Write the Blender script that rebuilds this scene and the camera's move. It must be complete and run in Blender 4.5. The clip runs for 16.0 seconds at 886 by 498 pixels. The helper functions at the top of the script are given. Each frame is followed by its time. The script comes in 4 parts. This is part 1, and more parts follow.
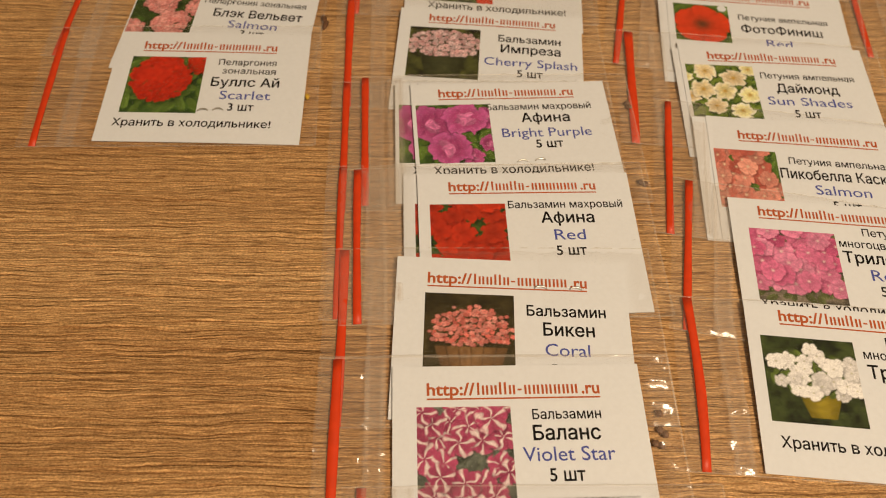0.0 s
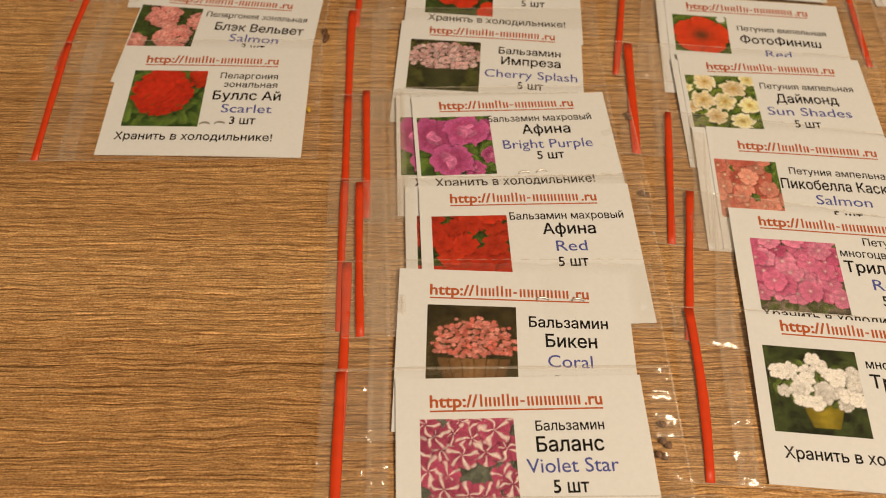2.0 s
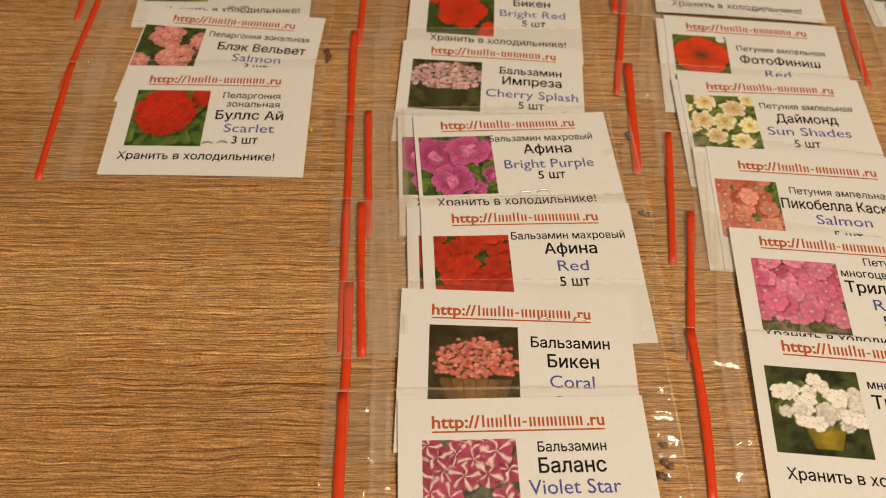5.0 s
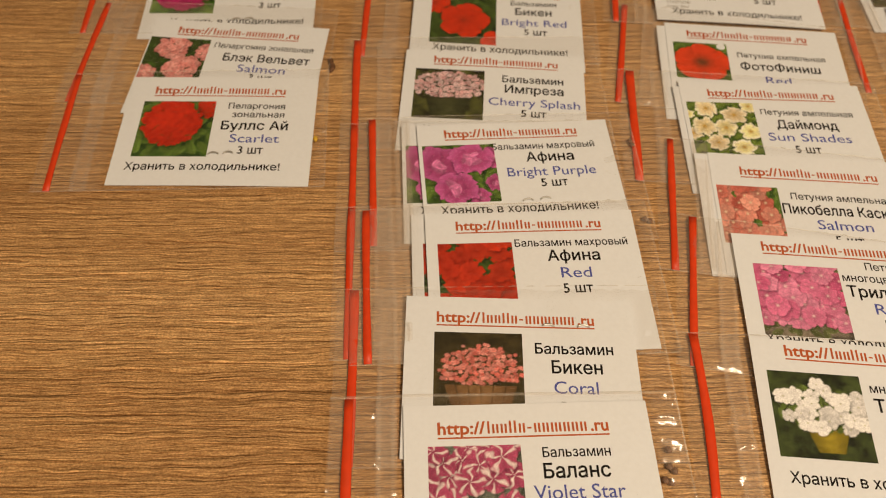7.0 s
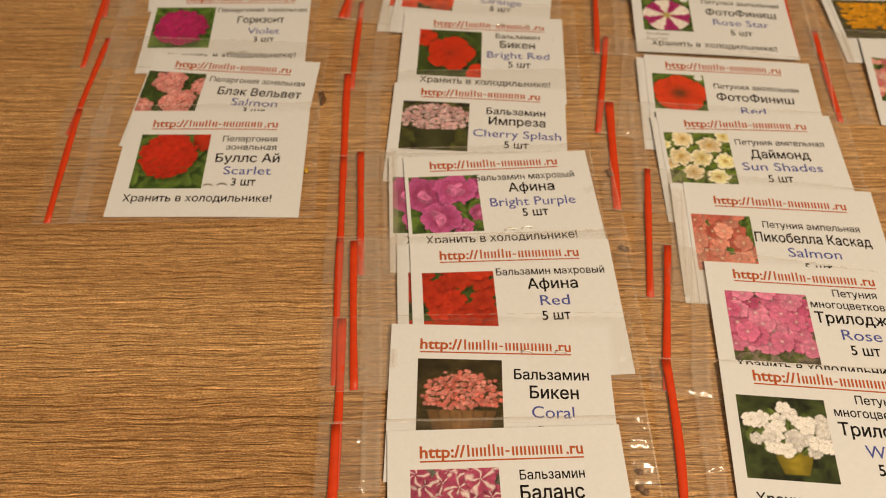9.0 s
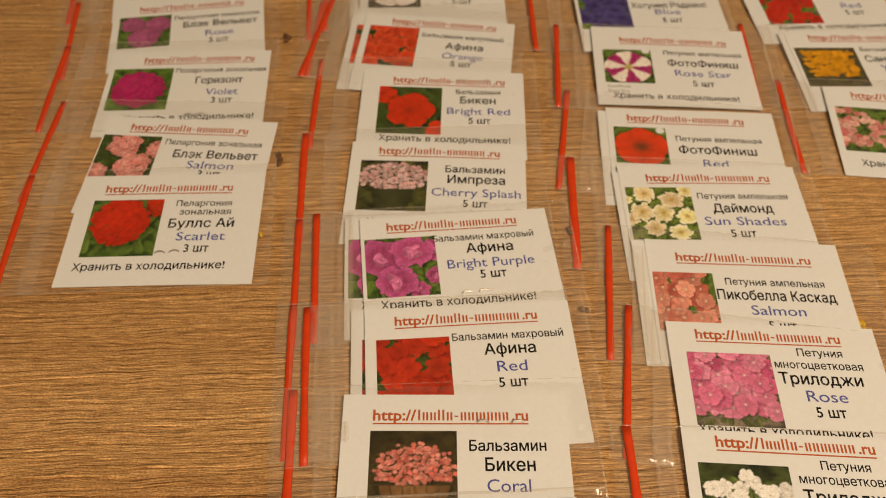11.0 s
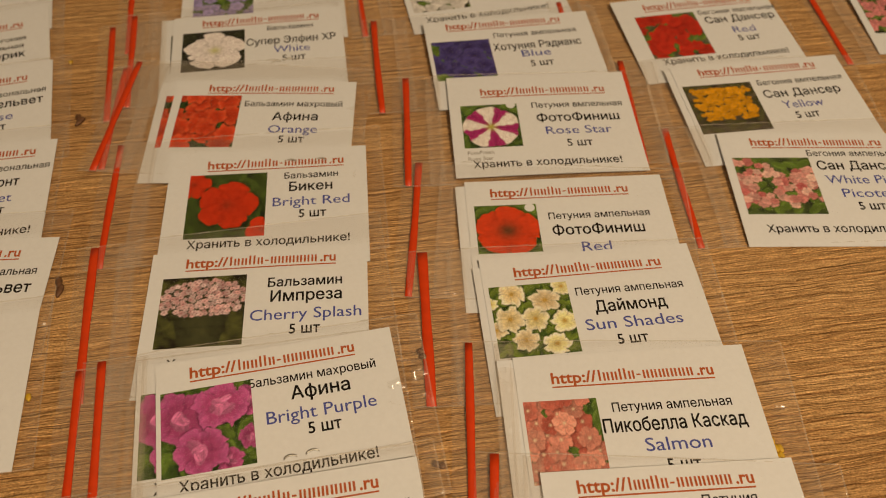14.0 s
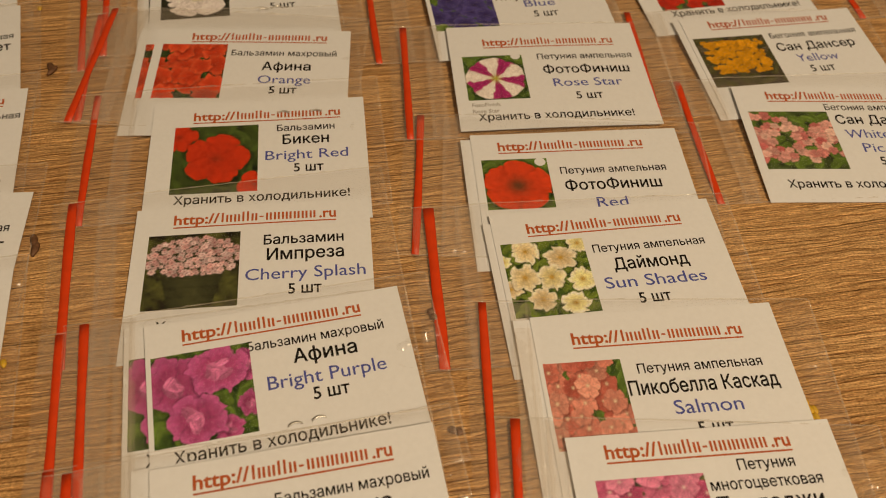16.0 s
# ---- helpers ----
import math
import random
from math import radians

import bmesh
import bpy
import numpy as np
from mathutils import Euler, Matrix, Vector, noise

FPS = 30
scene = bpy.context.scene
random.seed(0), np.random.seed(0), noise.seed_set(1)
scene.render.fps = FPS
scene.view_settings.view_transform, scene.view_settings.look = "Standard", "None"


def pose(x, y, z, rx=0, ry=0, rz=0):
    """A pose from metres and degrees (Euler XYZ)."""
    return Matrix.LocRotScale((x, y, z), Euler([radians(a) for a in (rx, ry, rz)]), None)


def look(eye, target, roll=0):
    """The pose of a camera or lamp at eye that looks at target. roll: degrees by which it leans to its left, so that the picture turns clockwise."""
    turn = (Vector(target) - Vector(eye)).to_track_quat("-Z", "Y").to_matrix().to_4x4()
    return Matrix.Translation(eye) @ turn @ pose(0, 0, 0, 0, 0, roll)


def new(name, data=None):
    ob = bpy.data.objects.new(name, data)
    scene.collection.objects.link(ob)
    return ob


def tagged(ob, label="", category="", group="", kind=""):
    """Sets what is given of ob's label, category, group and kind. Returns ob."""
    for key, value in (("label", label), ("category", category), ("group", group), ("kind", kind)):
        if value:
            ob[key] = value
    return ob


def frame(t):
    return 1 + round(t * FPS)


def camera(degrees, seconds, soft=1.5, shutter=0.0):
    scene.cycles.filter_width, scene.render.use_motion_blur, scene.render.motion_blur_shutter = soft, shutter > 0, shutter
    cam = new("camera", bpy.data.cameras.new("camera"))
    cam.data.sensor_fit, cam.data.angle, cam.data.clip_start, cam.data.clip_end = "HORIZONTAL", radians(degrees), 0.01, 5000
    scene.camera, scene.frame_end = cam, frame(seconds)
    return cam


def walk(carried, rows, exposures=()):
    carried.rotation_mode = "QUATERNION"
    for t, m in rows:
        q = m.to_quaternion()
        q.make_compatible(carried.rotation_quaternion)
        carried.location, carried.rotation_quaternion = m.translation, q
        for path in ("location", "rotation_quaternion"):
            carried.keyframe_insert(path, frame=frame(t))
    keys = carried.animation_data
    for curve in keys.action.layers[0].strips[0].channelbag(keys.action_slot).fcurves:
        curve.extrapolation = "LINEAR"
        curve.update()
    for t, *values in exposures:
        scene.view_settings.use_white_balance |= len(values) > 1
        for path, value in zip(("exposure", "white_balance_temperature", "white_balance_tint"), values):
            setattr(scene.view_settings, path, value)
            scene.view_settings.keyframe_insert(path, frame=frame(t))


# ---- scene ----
cam = camera(53.9, 16.0, soft=1.0)
cam.data.dof.use_dof, cam.data.dof.focus_distance, cam.data.dof.aperture_fstop = True, 0.215, 20.0
PATH = [
    (0, (-0.00435, -0.11854, 0.18422), (0.00386, -0.00113, 0.02251), 3.58),
    (0.5, (-0.00449, -0.11782, 0.18458), (0.00402, 0.00032, 0.02343), 3.56),
    (1, (-0.00496, -0.11749, 0.18437), (0.00342, 0.00099, 0.02346), 3.43),
    (1.5, (-0.00515, -0.11799, 0.18447), (0.00313, 0.00093, 0.02388), 3.32),
    (2, (-0.00491, -0.11837, 0.18497), (0.00331, 0.00081, 0.02457), 3.22),
    (2.5, (-0.00475, -0.11728, 0.18491), (0.00358, 0.00212, 0.02468), 3.25),
    (3, (-0.00460, -0.11747, 0.18446), (0.00402, 0.00287, 0.02495), 3.41),
    (3.5, (-0.00469, -0.11701, 0.18479), (0.00415, 0.00352, 0.02543), 3.53),
    (4, (-0.00452, -0.11765, 0.18574), (0.00444, 0.00324, 0.02667), 3.56),
    (4.5, (-0.00553, -0.11735, 0.18610), (0.00318, 0.00394, 0.02732), 3.45),
    (7, (-0.00582, -0.11835, 0.18833), (0.00171, 0.00446, 0.03066), 2.50),
    (7.5, (-0.00588, -0.11850, 0.18891), (0.00136, 0.00421, 0.03115), 2.38),
    (8, (-0.00536, -0.11795, 0.18943), (0.00185, 0.00486, 0.03174), 2.31),
    (8.5, (-0.00506, -0.11909, 0.19257), (0.00200, 0.00424, 0.03528), 2.25),
    (9, (-0.00086, -0.12040, 0.20004), (0.00600, 0.00405, 0.04362), 2.00),
    (9.5, (0.00505, -0.12101, 0.20640), (0.01166, 0.00499, 0.05123), 1.79),
    (9.7, (0.00723, -0.12617, 0.21191), (0.01398, 0.00109, 0.05777), 1.87),
    (11.8, (0.01337, -0.09150, 0.19047), (0.02135, 0.03906, 0.03917), -0.05),
    (12, (0.01522, -0.08606, 0.18867), (0.02313, 0.04325, 0.03630), -0.32),
    (12.5, (0.03038, -0.07186, 0.19271), (0.03932, 0.05714, 0.04013), -1.05),
    (13, (0.03936, -0.06554, 0.19429), (0.05243, 0.06373, 0.04225), -1.35),
    (13.5, (0.04088, -0.06372, 0.18957), (0.05872, 0.06509, 0.03761), -0.44),
    (14, (0.04709, -0.05197, 0.18516), (0.06765, 0.07533, 0.03228), 0.52),
    (14.5, (0.04637, -0.05192, 0.18457), (0.07031, 0.07450, 0.03145), 1.54),
    (15, (0.04516, -0.05446, 0.18540), (0.07111, 0.07104, 0.03186), 2.15),
    (15.5, (0.04286, -0.05364, 0.18225), (0.07030, 0.07105, 0.02831), 2.76),
    (16, (0.03654, -0.04593, 0.16914), (0.06501, 0.07692, 0.01390), 3.37),
]
EXPOSURES = [(0.0, 0.11, 6480, 10), (8.5, 0.11, 6500, 10), (9.5, 0.17, 6520, 10), (12.0, -0.12, 7150, 10), (13.0, -0.23, 7200, 10), (14.5, -0.14, 7150, 10), (16.0, -0.14, 7150, 10)]
walk(cam, [(t, look(eye, target, roll)) for t, eye, target, roll in PATH], EXPOSURES)

scene.cycles.transparent_max_bounces = 32

# world: a faint warm room glow, the lamp gives the light
world = bpy.data.worlds.new("World")
scene.world = world
world.use_nodes = True
world.node_tree.nodes["Background"].inputs[0].default_value = (1.0, 0.85, 0.66, 1)
world.node_tree.nodes["Background"].inputs[1].default_value = 0.03


LAMP = Vector((0.27, -0.42, 0.72))
bulb = bpy.data.lights.new("lamp_light", "POINT")
bulb.energy, bulb.color, bulb.shadow_soft_size = 25.3, (1.0, 0.785, 0.54), 0.062
new("lamp_light", bulb).location = LAMP

MM = 0.001


# ---------------------------------------------------------------- materials
def material(name):
    m = bpy.data.materials.new(name)
    m.use_nodes = True
    nodes, links = m.node_tree.nodes, m.node_tree.links
    return m, nodes, links, nodes["Principled BSDF"]


def node(nodes, kind, **values):
    n = nodes.new(kind)
    for key, value in values.items():
        n.inputs[key.replace("_", " ")].default_value = value
    return n


def ramp(nodes, stops):
    n = nodes.new("ShaderNodeValToRGB")
    el = n.color_ramp.elements
    while len(el) < len(stops):
        el.new(0.5)
    for e, (pos, col) in zip(el, stops):
        e.position, e.color = pos, (*col, 1)
    return n


def plain(name, colour, rough=0.5, vary=0.08, scale=400.0, metallic=0.0, bump=0.0, gloss=0.5):
    m, nodes, links, bsdf = material(name)
    tc = nodes.new("ShaderNodeTexCoord")
    nz = node(nodes, "ShaderNodeTexNoise", Scale=scale, Detail=4.0)
    links.new(tc.outputs["Object"], nz.inputs["Vector"])
    lo = [c * (1 - vary) for c in colour]
    hi = [min(1, c * (1 + vary)) for c in colour]
    cr = ramp(nodes, [(0.3, lo), (0.7, hi)])
    links.new(nz.outputs["Fac"], cr.inputs["Fac"])
    links.new(cr.outputs["Color"], bsdf.inputs["Base Color"])
    bsdf.inputs["Roughness"].default_value, bsdf.inputs["Metallic"].default_value = rough, metallic
    bsdf.inputs["Specular IOR Level"].default_value = gloss
    if bump:
        b = node(nodes, "ShaderNodeBump", Strength=bump, Distance=0.0002)
        links.new(nz.outputs["Fac"], b.inputs["Height"])
        links.new(b.outputs["Normal"], bsdf.inputs["Normal"])
    return m


def wood():
    m, nodes, links, bsdf = material("oak_laminate")
    tc = nodes.new("ShaderNodeTexCoord")
    source = [tc.outputs["Object"]]

    def grain(sx, sy, detail, distort, offset=0.0, rough=0.6):
        mp = nodes.new("ShaderNodeMapping")
        mp.inputs["Scale"].default_value = (sx, sy, 1)
        mp.inputs["Location"].default_value = (offset, offset * 0.7, 0)
        links.new(source[0], mp.inputs["Vector"])
        nz = node(nodes, "ShaderNodeTexNoise", Scale=1.0, Detail=detail, Distortion=distort, Roughness=rough)
        links.new(mp.outputs["Vector"], nz.inputs["Vector"])
        return nz

    # the grain wanders: its cross direction is shifted by a slow noise
    drift = grain(38.0, 110.0, 5.0, 0.0, 9.1, 0.55)
    lift = nodes.new("ShaderNodeMath")
    lift.operation = "MULTIPLY_ADD"
    lift.inputs[1].default_value, lift.inputs[2].default_value = 0.0036, -0.0018
    links.new(drift.outputs["Fac"], lift.inputs[0])
    shift = nodes.new("ShaderNodeCombineXYZ")
    links.new(lift.outputs[0], shift.inputs["Y"])
    moved = nodes.new("ShaderNodeVectorMath")
    links.new(tc.outputs["Object"], moved.inputs[0])
    links.new(shift.outputs[0], moved.inputs[1])
    source[0] = moved.outputs[0]

    broad = grain(3.0, 26.0, 3.0, 0.6, 3.1)
    bands = grain(14.0, 190.0, 5.0, 0.6, 7.7)
    lines = grain(40.0, 900.0, 4.0, 0.0, 1.3, 0.6)
    ridges = grain(24.0, 520.0, 2.5, 0.0, 4.4, 0.5)
    fine = grain(30.0, 1250.0, 2.0, 0.0, 6.3, 0.55)
    grit = grain(1500.0, 2400.0, 2.0, 0.0, 2.2)
    pores = grain(210.0, 2600.0, 3.0, 0.0, 5.5, 0.7)
    c1 = ramp(nodes, [(0.28, (0.42, 0.240, 0.100)), (0.5, (0.525, 0.317, 0.138)), (0.72, (0.61, 0.390, 0.184))])
    links.new(broad.outputs["Fac"], c1.inputs["Fac"])
    prev = c1.outputs["Color"]

    # emboss light and shade painted in: thin dark lines, each with a pale lip, that fade in and out along their length
    def painted_emboss(scale, tilt, mask, prev, dark, pale):
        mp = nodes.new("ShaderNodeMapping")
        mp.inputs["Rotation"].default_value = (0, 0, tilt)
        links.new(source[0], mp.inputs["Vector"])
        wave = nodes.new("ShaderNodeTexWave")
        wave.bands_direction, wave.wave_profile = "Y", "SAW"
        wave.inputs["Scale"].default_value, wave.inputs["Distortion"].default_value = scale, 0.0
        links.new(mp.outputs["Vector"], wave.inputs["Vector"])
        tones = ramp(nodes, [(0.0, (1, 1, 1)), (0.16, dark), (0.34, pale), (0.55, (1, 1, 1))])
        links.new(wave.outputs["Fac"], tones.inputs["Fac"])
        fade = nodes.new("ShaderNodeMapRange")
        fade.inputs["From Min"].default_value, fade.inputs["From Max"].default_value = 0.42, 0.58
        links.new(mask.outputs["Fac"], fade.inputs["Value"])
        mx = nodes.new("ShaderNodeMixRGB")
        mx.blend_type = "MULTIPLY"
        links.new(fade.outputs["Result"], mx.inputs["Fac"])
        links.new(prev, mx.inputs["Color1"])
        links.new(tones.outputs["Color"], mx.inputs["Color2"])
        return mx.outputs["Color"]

    prev = painted_emboss(205.0, 0.0, grain(34.0, 420.0, 3.0, 0.0, 8.3), prev, (0.60, 0.51, 0.43), (1.34, 1.35, 1.36))
    prev = painted_emboss(131.0, 0.035, grain(26.0, 300.0, 3.0, 0.0, 2.9), prev, (0.60, 0.51, 0.43), (1.30, 1.31, 1.32))
    # lines and fine also hold dark and lit emboss pairs painted into the grain
    for nz, stops, amount in ((bands, [(0.34, (0.68, 0.61, 0.55)), (0.52, (1, 1, 1))], 0.22),
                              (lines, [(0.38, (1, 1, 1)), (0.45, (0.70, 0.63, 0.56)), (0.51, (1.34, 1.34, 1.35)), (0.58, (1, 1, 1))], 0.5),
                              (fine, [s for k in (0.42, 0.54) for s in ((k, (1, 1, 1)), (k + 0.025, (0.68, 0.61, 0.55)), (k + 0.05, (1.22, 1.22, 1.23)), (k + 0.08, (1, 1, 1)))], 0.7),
                              (pores, [(0.40, (0.60, 0.53, 0.46)), (0.50, (1.0, 1.0, 1.0)), (0.60, (1.22, 1.22, 1.22))], 0.7),
                              (grit, [(0.38, (0.70, 0.66, 0.62)), (0.60, (1.18, 1.18, 1.18))], 0.9)):
        cr = ramp(nodes, stops)
        links.new(nz.outputs["Fac"], cr.inputs["Fac"])
        mx = nodes.new("ShaderNodeMixRGB")
        mx.blend_type = "MULTIPLY"
        mx.inputs["Fac"].default_value = amount
        links.new(prev, mx.inputs["Color1"])
        links.new(cr.outputs["Color"], mx.inputs["Color2"])
        prev = mx.outputs["Color"]
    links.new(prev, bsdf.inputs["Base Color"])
    bsdf.inputs["Roughness"].default_value = 0.48
    bsdf.inputs["Specular IOR Level"].default_value = 0.2
    b = node(nodes, "ShaderNodeBump", Strength=1.0, Distance=0.0014)
    relief = nodes.new("ShaderNodeMath")
    links.new(lines.outputs["Fac"], relief.inputs[0])
    links.new(ridges.outputs["Fac"], relief.inputs[1])
    links.new(relief.outputs[0], b.inputs["Height"])
    links.new(b.outputs["Normal"], bsdf.inputs["Normal"])
    return m


def film(name, tint, haze, gloss, rough, scale, bump, slack_haze=0.0, slack_gloss=0.0):
    """Clear plastic film: mostly see-through, with a faint milky haze, stronger where it hangs slack, and sharp gloss."""
    m, nodes, links, bsdf = material(name)
    nodes.remove(bsdf)
    out = nodes["Material Output"]
    clear = nodes.new("ShaderNodeBsdfTransparent")
    clear.inputs["Color"].default_value = (*tint, 1)
    milk = nodes.new("ShaderNodeBsdfDiffuse")
    milk.inputs["Color"].default_value = (0.92, 0.81, 0.68, 1)
    shine = nodes.new("ShaderNodeBsdfGlossy")
    shine.inputs["Roughness"].default_value = rough
    tc = nodes.new("ShaderNodeTexCoord")
    nz = node(nodes, "ShaderNodeTexNoise", Scale=scale, Detail=3.0, Distortion=0.8)
    links.new(tc.outputs["Object"], nz.inputs["Vector"])
    b = node(nodes, "ShaderNodeBump", Strength=bump, Distance=0.0006)
    links.new(nz.outputs["Fac"], b.inputs["Height"])
    links.new(b.outputs["Normal"], shine.inputs["Normal"])
    mix1 = nodes.new("ShaderNodeMixShader")
    mix1.inputs["Fac"].default_value = haze
    links.new(clear.outputs[0], mix1.inputs[1])
    links.new(milk.outputs[0], mix1.inputs[2])
    mix2 = nodes.new("ShaderNodeMixShader")
    mix2.inputs["Fac"].default_value = gloss
    if slack_haze or slack_gloss:
        at = nodes.new("ShaderNodeAttribute")
        at.attribute_name = "slack"
        for mix, low, more in ((mix1, haze, slack_haze), (mix2, gloss, slack_gloss)):
            amount = nodes.new("ShaderNodeMath")
            amount.operation = "MULTIPLY_ADD"
            amount.inputs[1].default_value, amount.inputs[2].default_value = more, low
            links.new(at.outputs["Fac"], amount.inputs[0])
            links.new(amount.outputs[0], mix.inputs["Fac"])
    links.new(mix1.outputs[0], mix2.inputs[1])
    links.new(shine.outputs[0], mix2.inputs[2])
    links.new(mix2.outputs[0], out.inputs["Surface"])
    return m


def print_material():
    m, nodes, links, bsdf = material("photo_print")
    at = nodes.new("ShaderNodeAttribute")
    at.attribute_name = "ink"
    tc = nodes.new("ShaderNodeTexCoord")
    nz = node(nodes, "ShaderNodeTexNoise", Scale=2600.0, Detail=2.0)
    links.new(tc.outputs["Object"], nz.inputs["Vector"])
    cr = ramp(nodes, [(0.3, (0.82, 0.82, 0.82)), (0.7, (1.1, 1.1, 1.1))])
    links.new(nz.outputs["Fac"], cr.inputs["Fac"])
    mx = nodes.new("ShaderNodeMixRGB")
    mx.blend_type = "MULTIPLY"
    mx.inputs["Fac"].default_value = 1.0
    links.new(at.outputs["Color"], mx.inputs["Color1"])
    links.new(cr.outputs["Color"], mx.inputs["Color2"])
    links.new(mx.outputs["Color"], bsdf.inputs["Base Color"])
    bsdf.inputs["Roughness"].default_value = 0.6
    bsdf.inputs["Specular IOR Level"].default_value = 0.2
    return m


WOOD = wood()
PAPER = plain("card_paper", (0.74, 0.775, 0.83), 0.7, 0.02, 900.0, bump=0.08)
INK_BLACK = plain("ink_black", (0.006, 0.0055, 0.006), 0.75, 0.25, 1500.0, gloss=0.15)
INK_BLUE = plain("ink_blue", (0.07, 0.09, 0.36), 0.6, 0.15, 1500.0, gloss=0.15)
INK_RUST = plain("ink_rust", (0.43, 0.095, 0.028), 0.6, 0.15, 1500.0, gloss=0.15)
INK_GREY = plain("ink_grey", (0.3, 0.29, 0.28), 0.6, 0.15, 1500.0, gloss=0.15)
PHOTO = print_material()
FILM = film("clear_film", (0.998, 0.997, 0.995), 0.003, 0.011, 0.19, 260.0, 0.12, 0.055, 0.034)
SEAM = film("crimped_seam", (0.995, 0.99, 0.985), 0.17, 0.08, 0.16, 1300.0, 1.0)
RIDGE = film("zip_ridge", (0.995, 0.99, 0.985), 0.09, 0.02, 0.2, 300.0, 0.4)
RED = plain("red_plastic", (0.64, 0.044, 0.003), 0.5, 0.08, 300.0)
STEEL = plain("staple_steel", (0.55, 0.54, 0.52), 0.28, 0.06, 900.0, 1.0)
SEED_BROWN = plain("seed_brown", (0.12, 0.055, 0.025), 0.6, 0.4, 700.0, bump=0.4)
SEED_DARK = plain("seed_dark", (0.17, 0.085, 0.045), 0.6, 0.4, 900.0, bump=0.4)
SEED_YELLOW = plain("seed_yellow", (0.62, 0.38, 0.02), 0.5, 0.2, 900.0, bump=0.2)
WALL = plain("wall_paint", (0.74, 0.69, 0.60), 0.8, 0.04, 3.0)
CEIL = plain("ceiling_paint", (0.78, 0.75, 0.70), 0.85, 0.02, 3.0)
FLOOR = plain("floor_laminate", (0.22, 0.14, 0.08), 0.5, 0.2, 8.0)
LEG = plain("table_leg_paint", (0.10, 0.07, 0.05), 0.4, 0.1, 30.0)


# ---------------------------------------------------------------- mesh helpers
def link_mesh(name, bm, mat, parent=None, label="", smooth=False):
    me = bpy.data.meshes.new(name)
    bm.to_mesh(me)
    bm.free()
    me.materials.append(mat)
    if smooth:
        for p in me.polygons:
            p.use_smooth = True
    ob = new(name, me)
    if parent:
        ob.parent = parent
    if label:
        tagged(ob, label)
    return ob


def part(name, bm, mat, parent, label="", smooth=False):
    return link_mesh(name, bm, mat, parent, label, smooth)


def box(bm, x0, x1, y0, y1, z0, z1, bevel=0.0):
    made = bmesh.ops.create_cube(bm, size=1.0)["verts"]
    for v in made:
        v.co = Vector(((x0 + x1) / 2 + v.co.x * (x1 - x0), (y0 + y1) / 2 + v.co.y * (y1 - y0), (z0 + z1) / 2 + v.co.z * (z1 - z0)))
    if bevel:
        edges = list({e for v in made for e in v.link_edges})
        bmesh.ops.bevel(bm, geom=edges, offset=bevel, segments=2, affect="EDGES")
    return bm


def sheet(x0, x1, y0, y1, nx, ny, height, thick=0.0):
    """A grid over a rectangle whose height is a function of (x, y); closed to a slab where it has a thickness."""
    bm = bmesh.new()
    xs, ys = np.linspace(x0, x1, nx), np.linspace(y0, y1, ny)
    rows = [[bm.verts.new((x, y, height(x, y))) for x in xs] for y in ys]
    for j in range(ny - 1):
        for i in range(nx - 1):
            bm.faces.new((rows[j][i], rows[j][i + 1], rows[j + 1][i + 1], rows[j + 1][i]))
    if thick:
        low = [[bm.verts.new((x, y, height(x, y) - thick)) for x in xs] for y in ys]
        for j in range(ny - 1):
            for i in range(nx - 1):
                bm.faces.new((low[j][i], low[j + 1][i], low[j + 1][i + 1], low[j][i + 1]))
        rim = [(0, i) for i in range(nx)] + [(j, nx - 1) for j in range(1, ny)] + [(ny - 1, i) for i in range(nx - 2, -1, -1)] + [(j, 0) for j in range(ny - 2, 0, -1)]
        for a, b in zip(rim, rim[1:] + rim[:1]):
            bm.faces.new((low[a[0]][a[1]], low[b[0]][b[1]], rows[b[0]][b[1]], rows[a[0]][a[1]]))
    return bm


